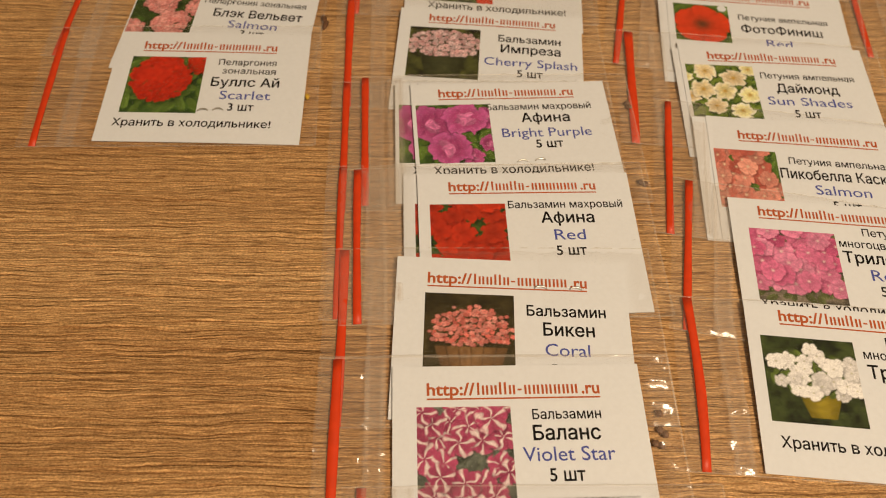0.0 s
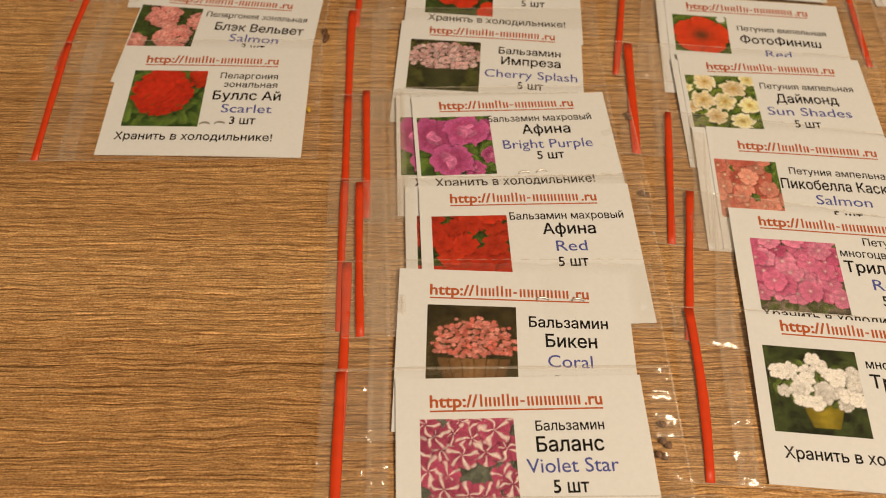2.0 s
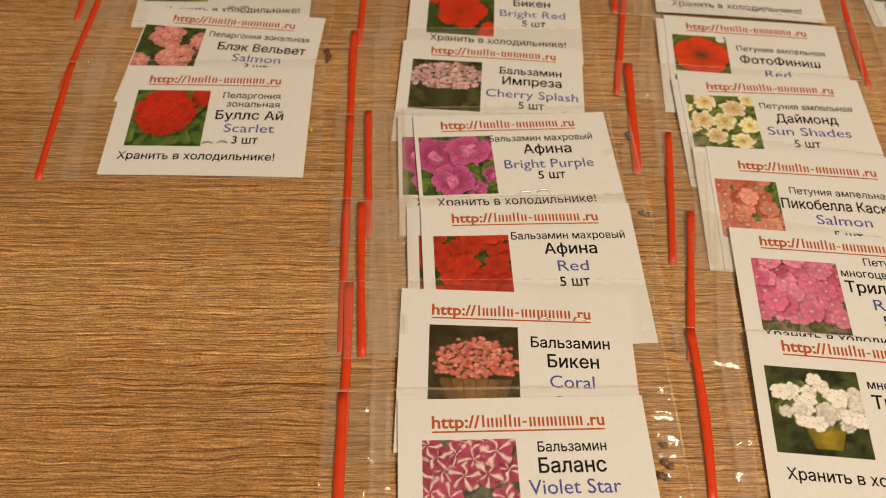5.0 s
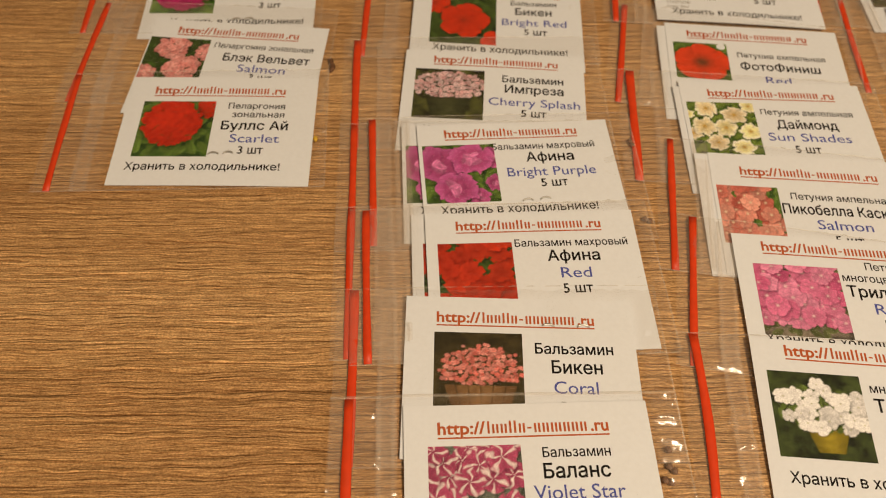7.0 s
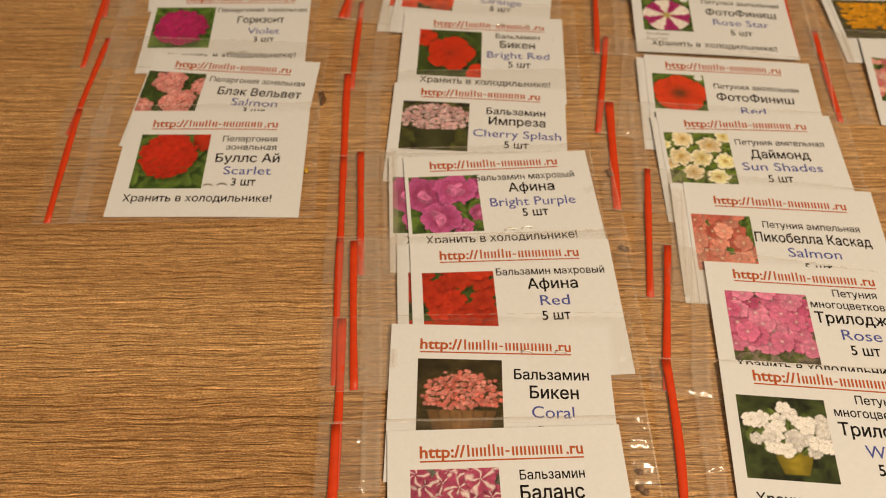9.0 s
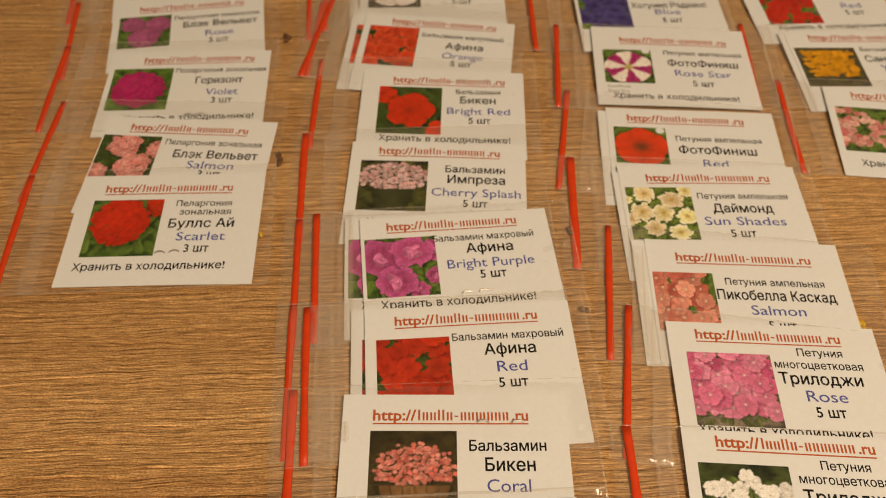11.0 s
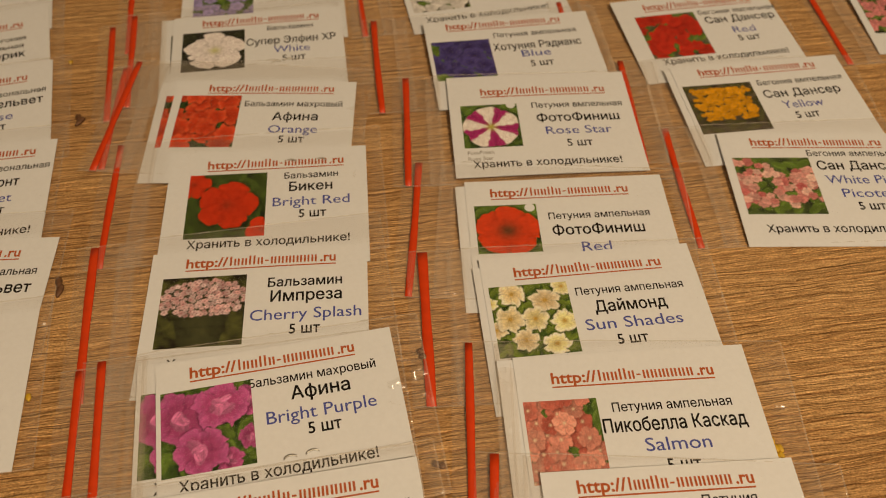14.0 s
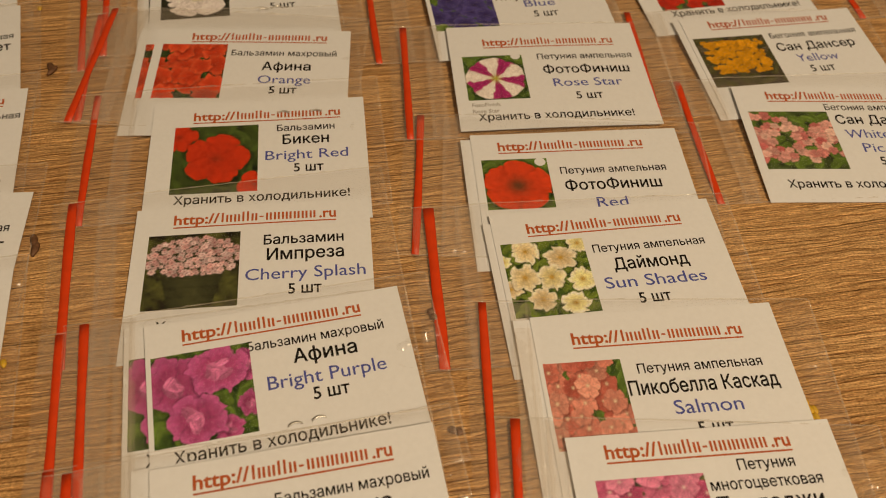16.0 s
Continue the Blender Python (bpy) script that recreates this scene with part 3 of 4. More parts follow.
def seed_packet(spec):
    """A clear zip bag with a red strip and a printed card in it. Its base is the card's near left corner."""
    x, y, turn = spec["card"]
    sx0, sy0, sx1, sy1 = spec["strip"]
    rng = random.Random(spec["seed"])
    packet = tagged(new("seed_packet"), spec["label"], "seed packet", "seed packets on the table")
    base = pose(x / 100, y / 100, spec.get("z", 0.25) * MM, spec.get("lift", 2.0), 0, turn)
    packet.matrix_world = base
    curl, wave, ph = rng.uniform(-0.25, 0.5), rng.uniform(0.15, 0.4), rng.uniform(0, 6)

    def bend(a, b):
        return (0.55 + wave * math.sin(a * 75 + ph) * 0.5 + curl * (a / CW - 0.5) ** 2 * 2) * MM

    card = part("card", sheet(0, CW, 0, CH, 30, 10, bend, 0.18 * MM), PAPER, packet, "white printed paper card")

    if "sheet" in spec:
        du, dv = spec["sheet"]
        part("back_sheet", sheet(du * MM, CW + du * MM, dv * MM, CH + dv * MM, 12, 6, lambda a, b: bend(min(max(a, 0), CW), b) - 0.22 * MM, 0.12 * MM), PAPER, packet, "second white paper sheet behind the card")

    # print
    lines = spec["lines"]
    um, uv = spec.get("address", (28.5, 7.6))
    u0, base_v = um - 20.1, uv - 1.0
    write("address_text", card, bend, "http://", u0, base_v, 4.35, INK_RUST, 0.024, False, 11.2)
    u, strokes = 11.7, []
    for ch in "lxxllx-xxmxxx":
        for k in range({"x": 2, "m": 3}.get(ch, 1)):
            wide, low, high = (1.0, 0.95, 1.4) if ch == "-" else (0.52, 0.0, 3.1 if ch == "l" else 2.35)
            strokes.append((u, u + wide, -high, -low))
            u += wide + (0.42 if ch in "xm" else 0.5)
        u += 0.12
    scale = (35.6 - 11.7) / (u - 11.7)
    bars("address_bars", card, bend, [(u0 + 11.7 + (a - 11.7) * scale, u0 + 11.7 + (b - 11.7) * scale, base_v + c, base_v + d) for a, b, c, d in strokes], INK_RUST)
    write("address_text", card, bend, ".ru", u0 + 36.0, base_v, 4.35, INK_RUST, 0.024, False, 4.2)
    bars("address_underline", card, bend, [(u0, u0 + 40.2, uv - 0.25, uv + 0.15)], INK_RUST)
    for style, text, mid, v in lines:
        size, mat, name = STYLES[style]
        write(name, card, bend, text, mid, v, size, mat, {"c": 0.003, "k": 0.012}.get(style, 0.016), True, WIDTHS.get((style, text)))
    if "store" in spec:
        mid, v = spec["store"]
        write("storage_text", card, bend, "Хранить в холодильнике!", mid, v, 3.9, INK_BLACK, 0.014, True, 45.0)
    if "caption" in spec:
        for k, words in enumerate(("FotoFinish", "Rose Star")):
            write("caption_text", card, bend, words, 4.2, 35.2 + 2.5 * k, 2.1, INK_GREY, 0.012, False)
    photo(card, bend, spec["rect"], paint(*spec["paint"][:2], spec["seed"], **spec["paint"][2]))
    if "badge" in spec:
        bu, bv = spec["badge"]
        disc = [(bu + 1.5 * math.cos(k * math.pi / 8), bv + 1.5 * math.sin(k * math.pi / 8)) for k in range(16)]
        build_mesh("badge", [(a * MM, CH - b * MM, bend(a * MM, CH - b * MM) + 0.05 * MM) for a, b in disc][::-1], [tuple(range(16))], PAPER, card, "small round white badge")
    for s in spec.get("staples", ()):
        staple(card, bend, *s)

    # bag: its own frame runs up the red strip
    inverse = base.inverted()
    length = math.hypot(sx1 - sx0, sy1 - sy0)
    ang = math.degrees(math.atan2(sy1 - sy0, sx1 - sx0)) - 90
    flat = pose(sx0 / 100, sy0 / 100, 0, 0, 0, ang)
    local = Matrix.Translation((0, 0, 0)) @ inverse @ flat
    t2 = Matrix.Rotation(math.atan2(local[1][0], local[0][0]), 4, "Z")
    t2.translation = (local.translation.x, local.translation.y, 0)
    back = t2.inverted()
    LEFT, RIGHT = -4.5 * MM, BAG_W - 4.5 * MM
    LOW, HIGH = -0.5 * MM, length / 100 + 0.5 * MM
    ph2, ph3 = rng.uniform(0, 6), rng.uniform(0, 6)
    puff = spec.get("puff", 1.0)

    def cover(a, b):
        """How far a place of the bag lies inside the card's outline: 1 on the card, 0 well off it."""
        p = t2 @ Vector((a, b, 0))
        d = min(p.x, CW - p.x, p.y, CH - p.y)
        return p, max(0.0, min(1.0, 1 + d / (2.8 * MM)))

    def droop(a, b):
        """The zip side of the bag sinks back to the table beside the card."""
        return 0.4 * max(0.0, b) * math.tan(math.radians(spec.get("lift", 2.0))) * max(0.0, min(1.0, (13.5 * MM - a) / (4 * MM)))

    # creases: short sharp folds in the loose film, most of them beyond the card's far side
    creases = []
    for k in range(int(8 * puff)):
        side = rng.random() < 0.72
        mid = (rng.uniform(73, 80) if side else rng.uniform(1.5, 13), rng.uniform(0.05, 0.95) * HIGH / MM)
        half = rng.uniform(1.0, 2.4) if side else rng.uniform(0.6, 1.2)
        creases.append((*mid, math.radians(rng.uniform(60, 120)), half, rng.uniform(2.0, 5.0), half * rng.uniform(0.40, 0.66)))

    creases += [(ca, cb, math.radians(angle), half, reach, high) for ca, cb, angle, half, reach, high in spec.get("folds", ())]

    def crumple(a, b):
        """Height of the folds, in mm: each a ridge with two flat faces and blunt ends."""
        z = 0.0
        for ca, cb, angle, half, reach, high in creases:
            da, db = a / MM - ca, b / MM - cb
            if abs(da) < 8 and abs(db) < 8:
                along, across = da * math.sin(angle) + db * math.cos(angle), da * math.cos(angle) - db * math.sin(angle)
                z = max(z, high * max(0.0, 1 - abs(across) / half) * max(0.0, min(1.0, 1.8 * (1 - abs(along) / reach))))
        return z

    def upper(a, b):
        p, c = cover(a, b)
        crease = 0.5 + 0.5 * math.sin(a * 900 + 2.0 * math.sin(b * 160 + ph2) + ph3)
        fold = 1 - min(abs(noise.noise(Vector((a * 170, b * 130, ph3)))) * 2.8, abs(noise.noise(Vector((a * 260 + b * 150, b * 240, ph2)))) * 3.2)
        loose = (0.30 + 0.35 * crease * noise.noise(Vector((a * 210, b * 90, ph2))) + 0.5 * noise.noise(Vector((a * 95, b * 130, ph3))) + 0.75 * max(0.0, fold) ** 1.6 * (0.7 if a > 0.055 else 0.6)) * puff * (0.55 if a > 0.07 else 1.0)
        rim = min(1.0, min(b - LOW, HIGH - b) / (1.6 * MM)) * min(1.0, max(0.12, (abs(a) - 1.5 * MM) / (4 * MM)))
        return (bend(min(max(p.x, 0), CW), min(max(p.y, 0), CH)) / MM * c + 0.12 * c + ((1 - c) * (0.2 + min(2.4, max(0.0, loose))) + min(1.0, 2 * (1 - c)) * crumple(a, b)) * max(0.0, rim)) * MM - droop(a, b)

    front = part("film", sheet(LEFT, RIGHT, LOW, HIGH, 168, 84, upper), FILM, packet, "clear glossy plastic film", True)
    slack = front.data.attributes.new("slack", "FLOAT", "POINT")
    slack.data.foreach_set("value", [1 - cover(v.co.x, v.co.y)[1] for v in front.data.vertices])
    parts = [front]
    for b0, b1 in ((LOW - 0.4 * MM, LOW), (HIGH, HIGH + spec.get("seam", 0.4) * MM)):
        parts.append(part("seam", sheet(LEFT, RIGHT, b0, b1, 160, 7, lambda a, b: (0.30 + 0.15 * noise.noise(Vector((a * 260, ph3, ph2))) + math.sin(math.pi * (b - b0) / (b1 - b0)) * max(0.0, 0.22 + 0.5 * noise.noise(Vector((a * 420, ph2, ph3))))) * MM - droop(a, b)), SEAM, packet, "crimped heat-sealed edge", True))
    parts.append(part("seam", sheet(RIGHT, RIGHT + 0.4 * MM, LOW, HIGH, 4, 40, lambda a, b: (0.3 + 0.2 * noise.noise(Vector((a * 700, b * 700, ph3)))) * MM), SEAM, packet, "crimped heat-sealed edge", True))
    for a, w, h in ((8.8, 2.5, 0.12), (7.0, 0.5, 0.5), (10.3, 0.35, 0.4)):
        bow = rng.uniform(-0.3, 0.3)
        bm = bmesh.new()
        rings = []
        for k in range(13):
            b = LOW + (HIGH - LOW) * k / 12
            mid = (a + bow * math.sin(k / 12 * math.pi)) * MM
            z = upper(mid, b)
            rings.append([bm.verts.new((mid + w * MM * math.cos(q), b, z + h * 0.4 * MM * math.sin(q))) for q in np.linspace(0, math.pi, 6)])
        for r, s in zip(rings, rings[1:]):
            for i in range(5):
                bm.faces.new((r[i], r[i + 1], s[i + 1], s[i]))
        parts.append(part("zip_ridge", bm, RIDGE, packet, "milky zip closing rib", True))
    wide = spec.get("red", 1.0)
    bow = spec.get("bow", rng.uniform(-0.25, 0.25))

    bm = bmesh.new()
    rings = []
    for k in range(15):
        f = k / 14
        b = LOW + (HIGH - LOW) * f
        mid = bow * math.sin(f * math.pi) * MM
        z = upper(mid, b) + (0.16 * MM if "tucked" not in spec else -upper(mid, b) * 0.85)
        half = wide * (1 + 0.08 * math.sin(f * 9 + ph2)) * MM
        rings.append([bm.verts.new((mid + half * cx, b, z + hz * MM)) for cx, hz in ((-1, -0.12), (-0.93, 0.06), (0, 0.11), (0.93, 0.06), (1, -0.12))])
    for r, s in zip(rings, rings[1:]):
        for i in range(5):
            bm.faces.new((r[i], r[(i + 1) % 5], s[(i + 1) % 5], s[i]))
    bm.faces.new(rings[0][::-1])
    bm.faces.new(rings[-1])
    parts.append(part("red_strip", bm, RED, packet, "bright red plastic zip strip", True))
    for ob in parts:
        ob.matrix_local = t2
    return packet


S5, S3 = "5 шт", "3 шт"
PZ, BM, PA, BA = "Пеларгония зональная", "Бальзамин махровый", "Петуния ампельная", "Бегония ампельная"
DUSK = dict(dark=(0.012, 0.014, 0.006), light=(0.06, 0.07, 0.025))
# card: near left corner (cm) and turn; strip: near and far end of the red strip (cm); rect: the photograph on the card (mm)
PACKETS = [
    # geraniums
    dict(card=(-9.31, 5.15, -0.7), strip=(-10.93, 5.0, -11.03, 9.75), rect=(5.2, 27.4, 10.6, 33.6), seed=11, address=(28,8.3), store=(26.7,38.6),
         lines=[("k", "Пеларгония", 39.9, 13.7), ("k", "зональная", 40.7, 17.3), ("n", "Буллс Ай", 40.1, 22.5), ("c", "Scarlet", 40.6, 27.7), ("q", S3, 39.9, 32.2)],
         paint=("ball", (0.56, 0.030, 0.010), dict(balls=[(0.97, 0.10, 0.24), (0.44, 0.40, 0.44)], small=0.12, deep=0.95)), staples=[(31.5, 33.0, 4.0)],
         label="clear zip bag with card of a scarlet geranium head"),
    dict(card=(-9.45, 8.14, -5.5), strip=(-11.15, 8.7, -10.86, 13.44), rect=(0.3, 20.3, 9.0, 29.5), seed=12, address=(28.5,7.3),
         lines=[("k", PZ, 38.1, 12.5), ("n", "Блэк Вельвет", 39.9, 18.4), ("c", "Salmon", 39.1, 23.2), ("q", S3, 39.5, 26.9)],
         paint=("ball", (0.72, 0.25, 0.24), dict(other=(0.84, 0.42, 0.40), balls=[(0.08, 0.88, 0.22), (0.98, 0.30, 0.20), (0.42, 0.24, 0.29), (0.66, 0.70, 0.31)], small=0.22, centre=(0.50, 0.10, 0.09), deep=0.72, leaf=(0.05, 0.08, 0.02), dark=(0.008, 0.008, 0.005))),
         label="clear zip bag with card of salmon pink geraniums"),
    dict(card=(-9.62, 11.68, 0.0), strip=(-11.46, 12.04, -11.48, 16.7), rect=(1.8, 23.5, 9.0, 31.5), seed=13, address=(32,6.7), store=(32,36.9),
         lines=[("k", PZ, 40.6, 11.8), ("n", "Горизонт", 40.5, 18.0), ("c", "Violet", 42.0, 24.2), ("q", S3, 42.5, 28.6)],
         paint=("ball", (0.44, 0.020, 0.14), dict(balls=[(0.48, 0.5, 0.46)], small=0.14, deep=0.9, light=(0.10, 0.26, 0.02))), staples=[(34.0, 35.5, 3.0)],
         label="clear zip bag with card of a violet geranium head"),
    dict(card=(-9.81, 15.15, 5.7), strip=(-11.35, 14.9, -11.75, 19.6), rect=(2.6, 22.4, 11.6, 31.0), seed=14, address=(30,9.5),
         lines=[("k", PZ, 39.8, 15.5), ("n", "Блэк Вельвет", 41.2, 20.7), ("c", "Rose", 41, 26.6), ("q", S3, 40.7, 31)],
         paint=("ball", (0.40, 0.10, 0.25), dict(balls=[(0.25, 0.25, 0.24), (0.75, 0.3, 0.26), (0.5, 0.68, 0.32)], small=0.22)),
         label="clear zip bag with card of rose pink geraniums"),
    dict(card=(-10.2, 18.25, 7.5), strip=(-11.9, 18.3, -12.4, 22.9), rect=(6.0, 28.0, 12.5, 30.0), seed=15, address=(29,11.5),
         lines=[("k", "Пеларгония", 41.5, 18.2), ("k", "зональная", 41.5, 22.4), ("n", "Маверик", 40.6, 27.3)],
         paint=("ball", (0.48, 0.025, 0.04), dict(balls=[(0.5, 0.5, 0.50)], small=0.16, centre=(0.8, 0.55, 0.55), **DUSK)),
         label="clear zip bag with card of red and white geraniums"),
    dict(card=(-10.6, 21.6, 6.0), strip=(-12.3, 21.7, -12.7, 26.3), rect=(3.0, 24.0, 10.0, 31.0), seed=16, address=(29,7.5), store=(29,38.5),
         lines=[("k", PZ, 41, 11.4)], paint=("ball", (0.6, 0.05, 0.05), dict(balls=[(0.5, 0.5, 0.42)])),
         label="clear zip bag with card of red geraniums"),
    # balsams
    dict(card=(-1.05, -9.75, 0.6), strip=(-1.39, -9.8, -1.39, -5.02), rect=(5.4, 27.5, 10.2, 32.3), seed=20, address=(28.5,8.2),
         lines=[("k", "Бальзамин", 41, 13.4)], paint=("mass", (0.6, 0.1, 0.1), dict(r=0.11)),
         label="clear zip bag with a flower card under the row"),
    dict(card=(-0.71, -6.51, 0.7), strip=(-2.04, -6.65, -2.06, -1.87), rect=(5.4, 27.1, 10.2, 32.3), seed=21, folds=[(74.6, 42.0, 84, 2.2, 3.8, 1.15), (75.5, 36.5, 100, 1.6, 3.2, 0.82), (74.8, 27.0, 95, 1.8, 3.5, 0.92)], red=1.15, puff=1.9, seam=0.8, address=(28,8.4),
         lines=[("k", "Бальзамин", 39.8, 13.6), ("n", "Баланс", 39.4, 18.6), ("c", "Violet Star", 39.4, 23.5), ("q", S5, 38.5, 28.1)],
         paint=("mass", (0.40, 0.065, 0.145), dict(r=0.175, star=(0.84, 0.74, 0.74), star_from=0.86, star_fade=0.45, step=1.3, wild=0.75, gap=0.08, holes=[(0.3, 0.02, 0.12), (0.95, 0.1, 0.1), (0.55, 0.5, 0.08), (0.75, 0.85, 0.09), (0.1, 0.7, 0.07)], dark=(0.05, 0.06, 0.045), light=(0.20, 0.22, 0.17), leaf=(0.15, 0.17, 0.14))),
         label="clear zip bag with card of violet star balsams"),
    dict(card=(-0.85, -3.34, -2.2), strip=(-2.03, -3.45, -2.04, 1.32), rect=(7.3, 29.6, 10.4, 31.5), seed=22, red=1.15, address=(28,8.5),
         lines=[("K", "Бальзамин", 42.4, 16.0), ("n", "Бикен", 42.8, 21.4), ("c", "Coral", 42.2, 26.9), ("q", S5, 42, 32)],
         paint=("dome", (0.72, 0.16, 0.13), dict(other=(0.84, 0.36, 0.32), pot=(0.52, 0.70, 0.40, 0.5, (0.22, 0.12, 0.05)), ribs=0.7, dome=(0.53, 0.56, 0.45, 0.38), low=0.13, r=0.036, leaf=(0.10, 0.075, 0.03), dark=(0.022, 0.018, 0.007), light=(0.062, 0.048, 0.018))),
         staples=[(40.8, 8.6, 0.0, 16.5)], label="clear zip bag with card of coral balsams in a basket"),
    dict(card=(-0.50, -0.55, 0.7), strip=(-2.15, -0.6, -2.22, 4.15), rect=(3.0, 23.4, 10.2, 31.0), seed=23, z=0.2, address=(28.5,6.8),
         lines=[("k", BM, 39.6, 11.9), ("n", "Афина", 39.7, 16.8), ("c", "Red", 39.7, 22.3), ("q", S5, 39.5, 27.1)],
         paint=("mass", (0.58, 0.045, 0.015), dict(r=0.17, step=1.1, holes=[(0.6, 0.33, 0.205), (0.2, 0.0, 0.17), (0.02, 0.75, 0.13)], ruffle=0.09, other=(0.46, 0.03, 0.01), deep=0.6, cleft=0.34, dark=(0.006, 0.008, 0.004), leaf=(0.05, 0.085, 0.015))), label="clear zip bag with card of red balsams, mostly covered"),
    dict(card=(-0.07, -0.64, 1.4), strip=(-1.64, -0.79, -1.81, 4.0), rect=(3.0, 23.4, 10.2, 31.0), seed=23, z=1.0, address=(28.5,6.8),
         lines=[("k", BM, 39.6, 11.9), ("n", "Афина", 39.7, 16.8), ("c", "Red", 39.7, 22.3), ("q", S5, 39.5, 27.1)],
         paint=("mass", (0.58, 0.045, 0.015), dict(r=0.17, step=1.1, holes=[(0.6, 0.33, 0.205), (0.2, 0.0, 0.17), (0.02, 0.75, 0.13)], ruffle=0.09, other=(0.46, 0.03, 0.01), deep=0.6, cleft=0.34, dark=(0.006, 0.008, 0.004), leaf=(0.05, 0.085, 0.015))), label="clear zip bag with card of red balsams"),
    dict(card=(-0.75, 2.95, 1.0), strip=(-2.2, 2.8, -2.26, 7.5), rect=(1.0, 22.5, 8.3, 30.5), seed=24, z=0.2, address=(28.2,6.3), store=(27.3,34.4),
         lines=[("k", BM, 37.3, 10.8), ("n", "Афина", 38.7, 15.7), ("c", "Bright Purple", 38.4, 21.3), ("q", S5, 38.6, 25.4)],
         paint=("mass", (0.46, 0.075, 0.24), dict(r=0.27, places=[(0.95, 0.25, 0.2), (0.22, 0.34, 0.32), (0.66, 0.25, 0.33), (0.72, 0.9, 0.16), (0.95, 0.68, 0.14), (0.43, 0.76, 0.31)], double=(0.57, 0.16, 0.36), edge=(0.52, 0.11, 0.33), deep=0.75, ruffle=0.07, cleft=0.2, dark=(0.012, 0.03, 0.008))), label="clear zip bag with card of purple balsams, mostly covered"),
    dict(card=(-0.13, 2.85, 3.2), strip=(-1.58, 2.9, -1.72, 7.64), rect=(1.0, 22.5, 8.3, 30.5), seed=24, z=1.0, address=(28.2,6.3), store=(27.3,34.4),
         lines=[("k", BM, 37.3, 10.8), ("n", "Афина", 38.7, 15.7), ("c", "Bright Purple", 38.4, 21.3), ("q", S5, 38.6, 25.4)],
         paint=("mass", (0.46, 0.075, 0.24), dict(r=0.27, places=[(0.95, 0.25, 0.2), (0.22, 0.34, 0.32), (0.66, 0.25, 0.33), (0.72, 0.9, 0.16), (0.95, 0.68, 0.14), (0.43, 0.76, 0.31)], double=(0.57, 0.16, 0.36), edge=(0.52, 0.11, 0.33), deep=0.75, ruffle=0.07, cleft=0.2, dark=(0.012, 0.03, 0.008))), staples=[(32.5, 31.0, 4.0, 9.5)], label="clear zip bag with card of bright purple balsams"),
    dict(card=(-1.02, 6.56, -6.6 + 2.0), strip=(-2.24, 6.7, -2.29, 11.5), rect=(3.6, 26.0, 8.4, 30.6), seed=25, red=1.15, address=(29.4,6.3), store=(30,36.5),
         lines=[("K", "Бальзамин", 41.4, 13.1), ("n", "Импреза", 41.8, 17.9), ("c", "Cherry Splash", 41.8, 23.6), ("q", S5, 41.6, 28.1)],
         paint=("dome", (0.70, 0.40, 0.42), dict(other=(0.84, 0.66, 0.70), pot=(0.5, 0.42, 0.36, 0.56, (0.055, 0.06, 0.025)), hoops=0.35, dome=(0.5, 0.36, 0.50, 0.30), low=0.22, r=0.042, centre=(0.38, 0.06, 0.10), leaf=(0.05, 0.06, 0.03), dark=(0.012, 0.010, 0.007), light=(0.10, 0.11, 0.03))),
         label="clear zip bag with card of cherry splash balsams"),
    dict(card=(-0.63, 10.43, -4.0), strip=(-2.14, 10.9, -1.91, 15.59), rect=(6.2, 28.8, 9.0, 33.4), seed=26, address=(31.1,7.7), store=(30.1,36.7),
         lines=[("k", "Бальзамин", 41.6, 12), ("n", "Бикен", 41.5, 17), ("c", "Bright Red", 41.7, 22.6), ("q", S5, 42.1, 27.2)],
         paint=("single", (0.62, 0.040, 0.010), dict(blooms=[(0.06, 0.16, 0.24), (0.97, 0.9, 0.22), (0.51, 0.50, 0.40)], centre=(0.30, 0.03, 0.01), deep=0.85, leaves=0.22, dark=(0.006, 0.012, 0.004), light=(0.05, 0.08, 0.016), leaf=(0.06, 0.10, 0.02))),
         staples=[(40.0, 5.8, 0.0, 16.5)], label="clear zip bag with card of a bright red balsam"),
    dict(card=(-1.35, 14.0, -7.0), strip=(-2.45, 14.8, -2.05, 19.4), rect=(2.5, 21.8, 6.6, 30.0), seed=27, z=0.2, address=(30.8,5.7),
         lines=[("k", BM, 38.6, 11.7), ("n", "Афина", 39.6, 18), ("c", "Orange", 39.4, 23.6), ("q", S5, 39.3, 27.8)],
         paint=("mass", (0.60, 0.055, 0.018), dict(r=0.19, step=1.2, ruffle=0.08, leaf=(0.03, 0.05, 0.012), holes=[(0.08, 0.2, 0.14), (0.75, 0.6, 0.14), (0.98, 0.25, 0.15), (0.5, 0.95, 0.13)], edge=(0.68, 0.10, 0.04), deep=0.75)), label="clear zip bag with card of orange balsams, mostly covered"),
    dict(card=(-0.93, 13.87, -8.5), strip=(-2.67, 14.72, -1.61, 19.56), rect=(2.5, 21.8, 6.6, 30.0), seed=27, z=1.0, address=(30.8,5.7),
         lines=[("k", BM, 38.6, 11.7), ("n", "Афина", 39.6, 18), ("c", "Orange", 39.4, 23.6), ("q", S5, 39.3, 27.8)],
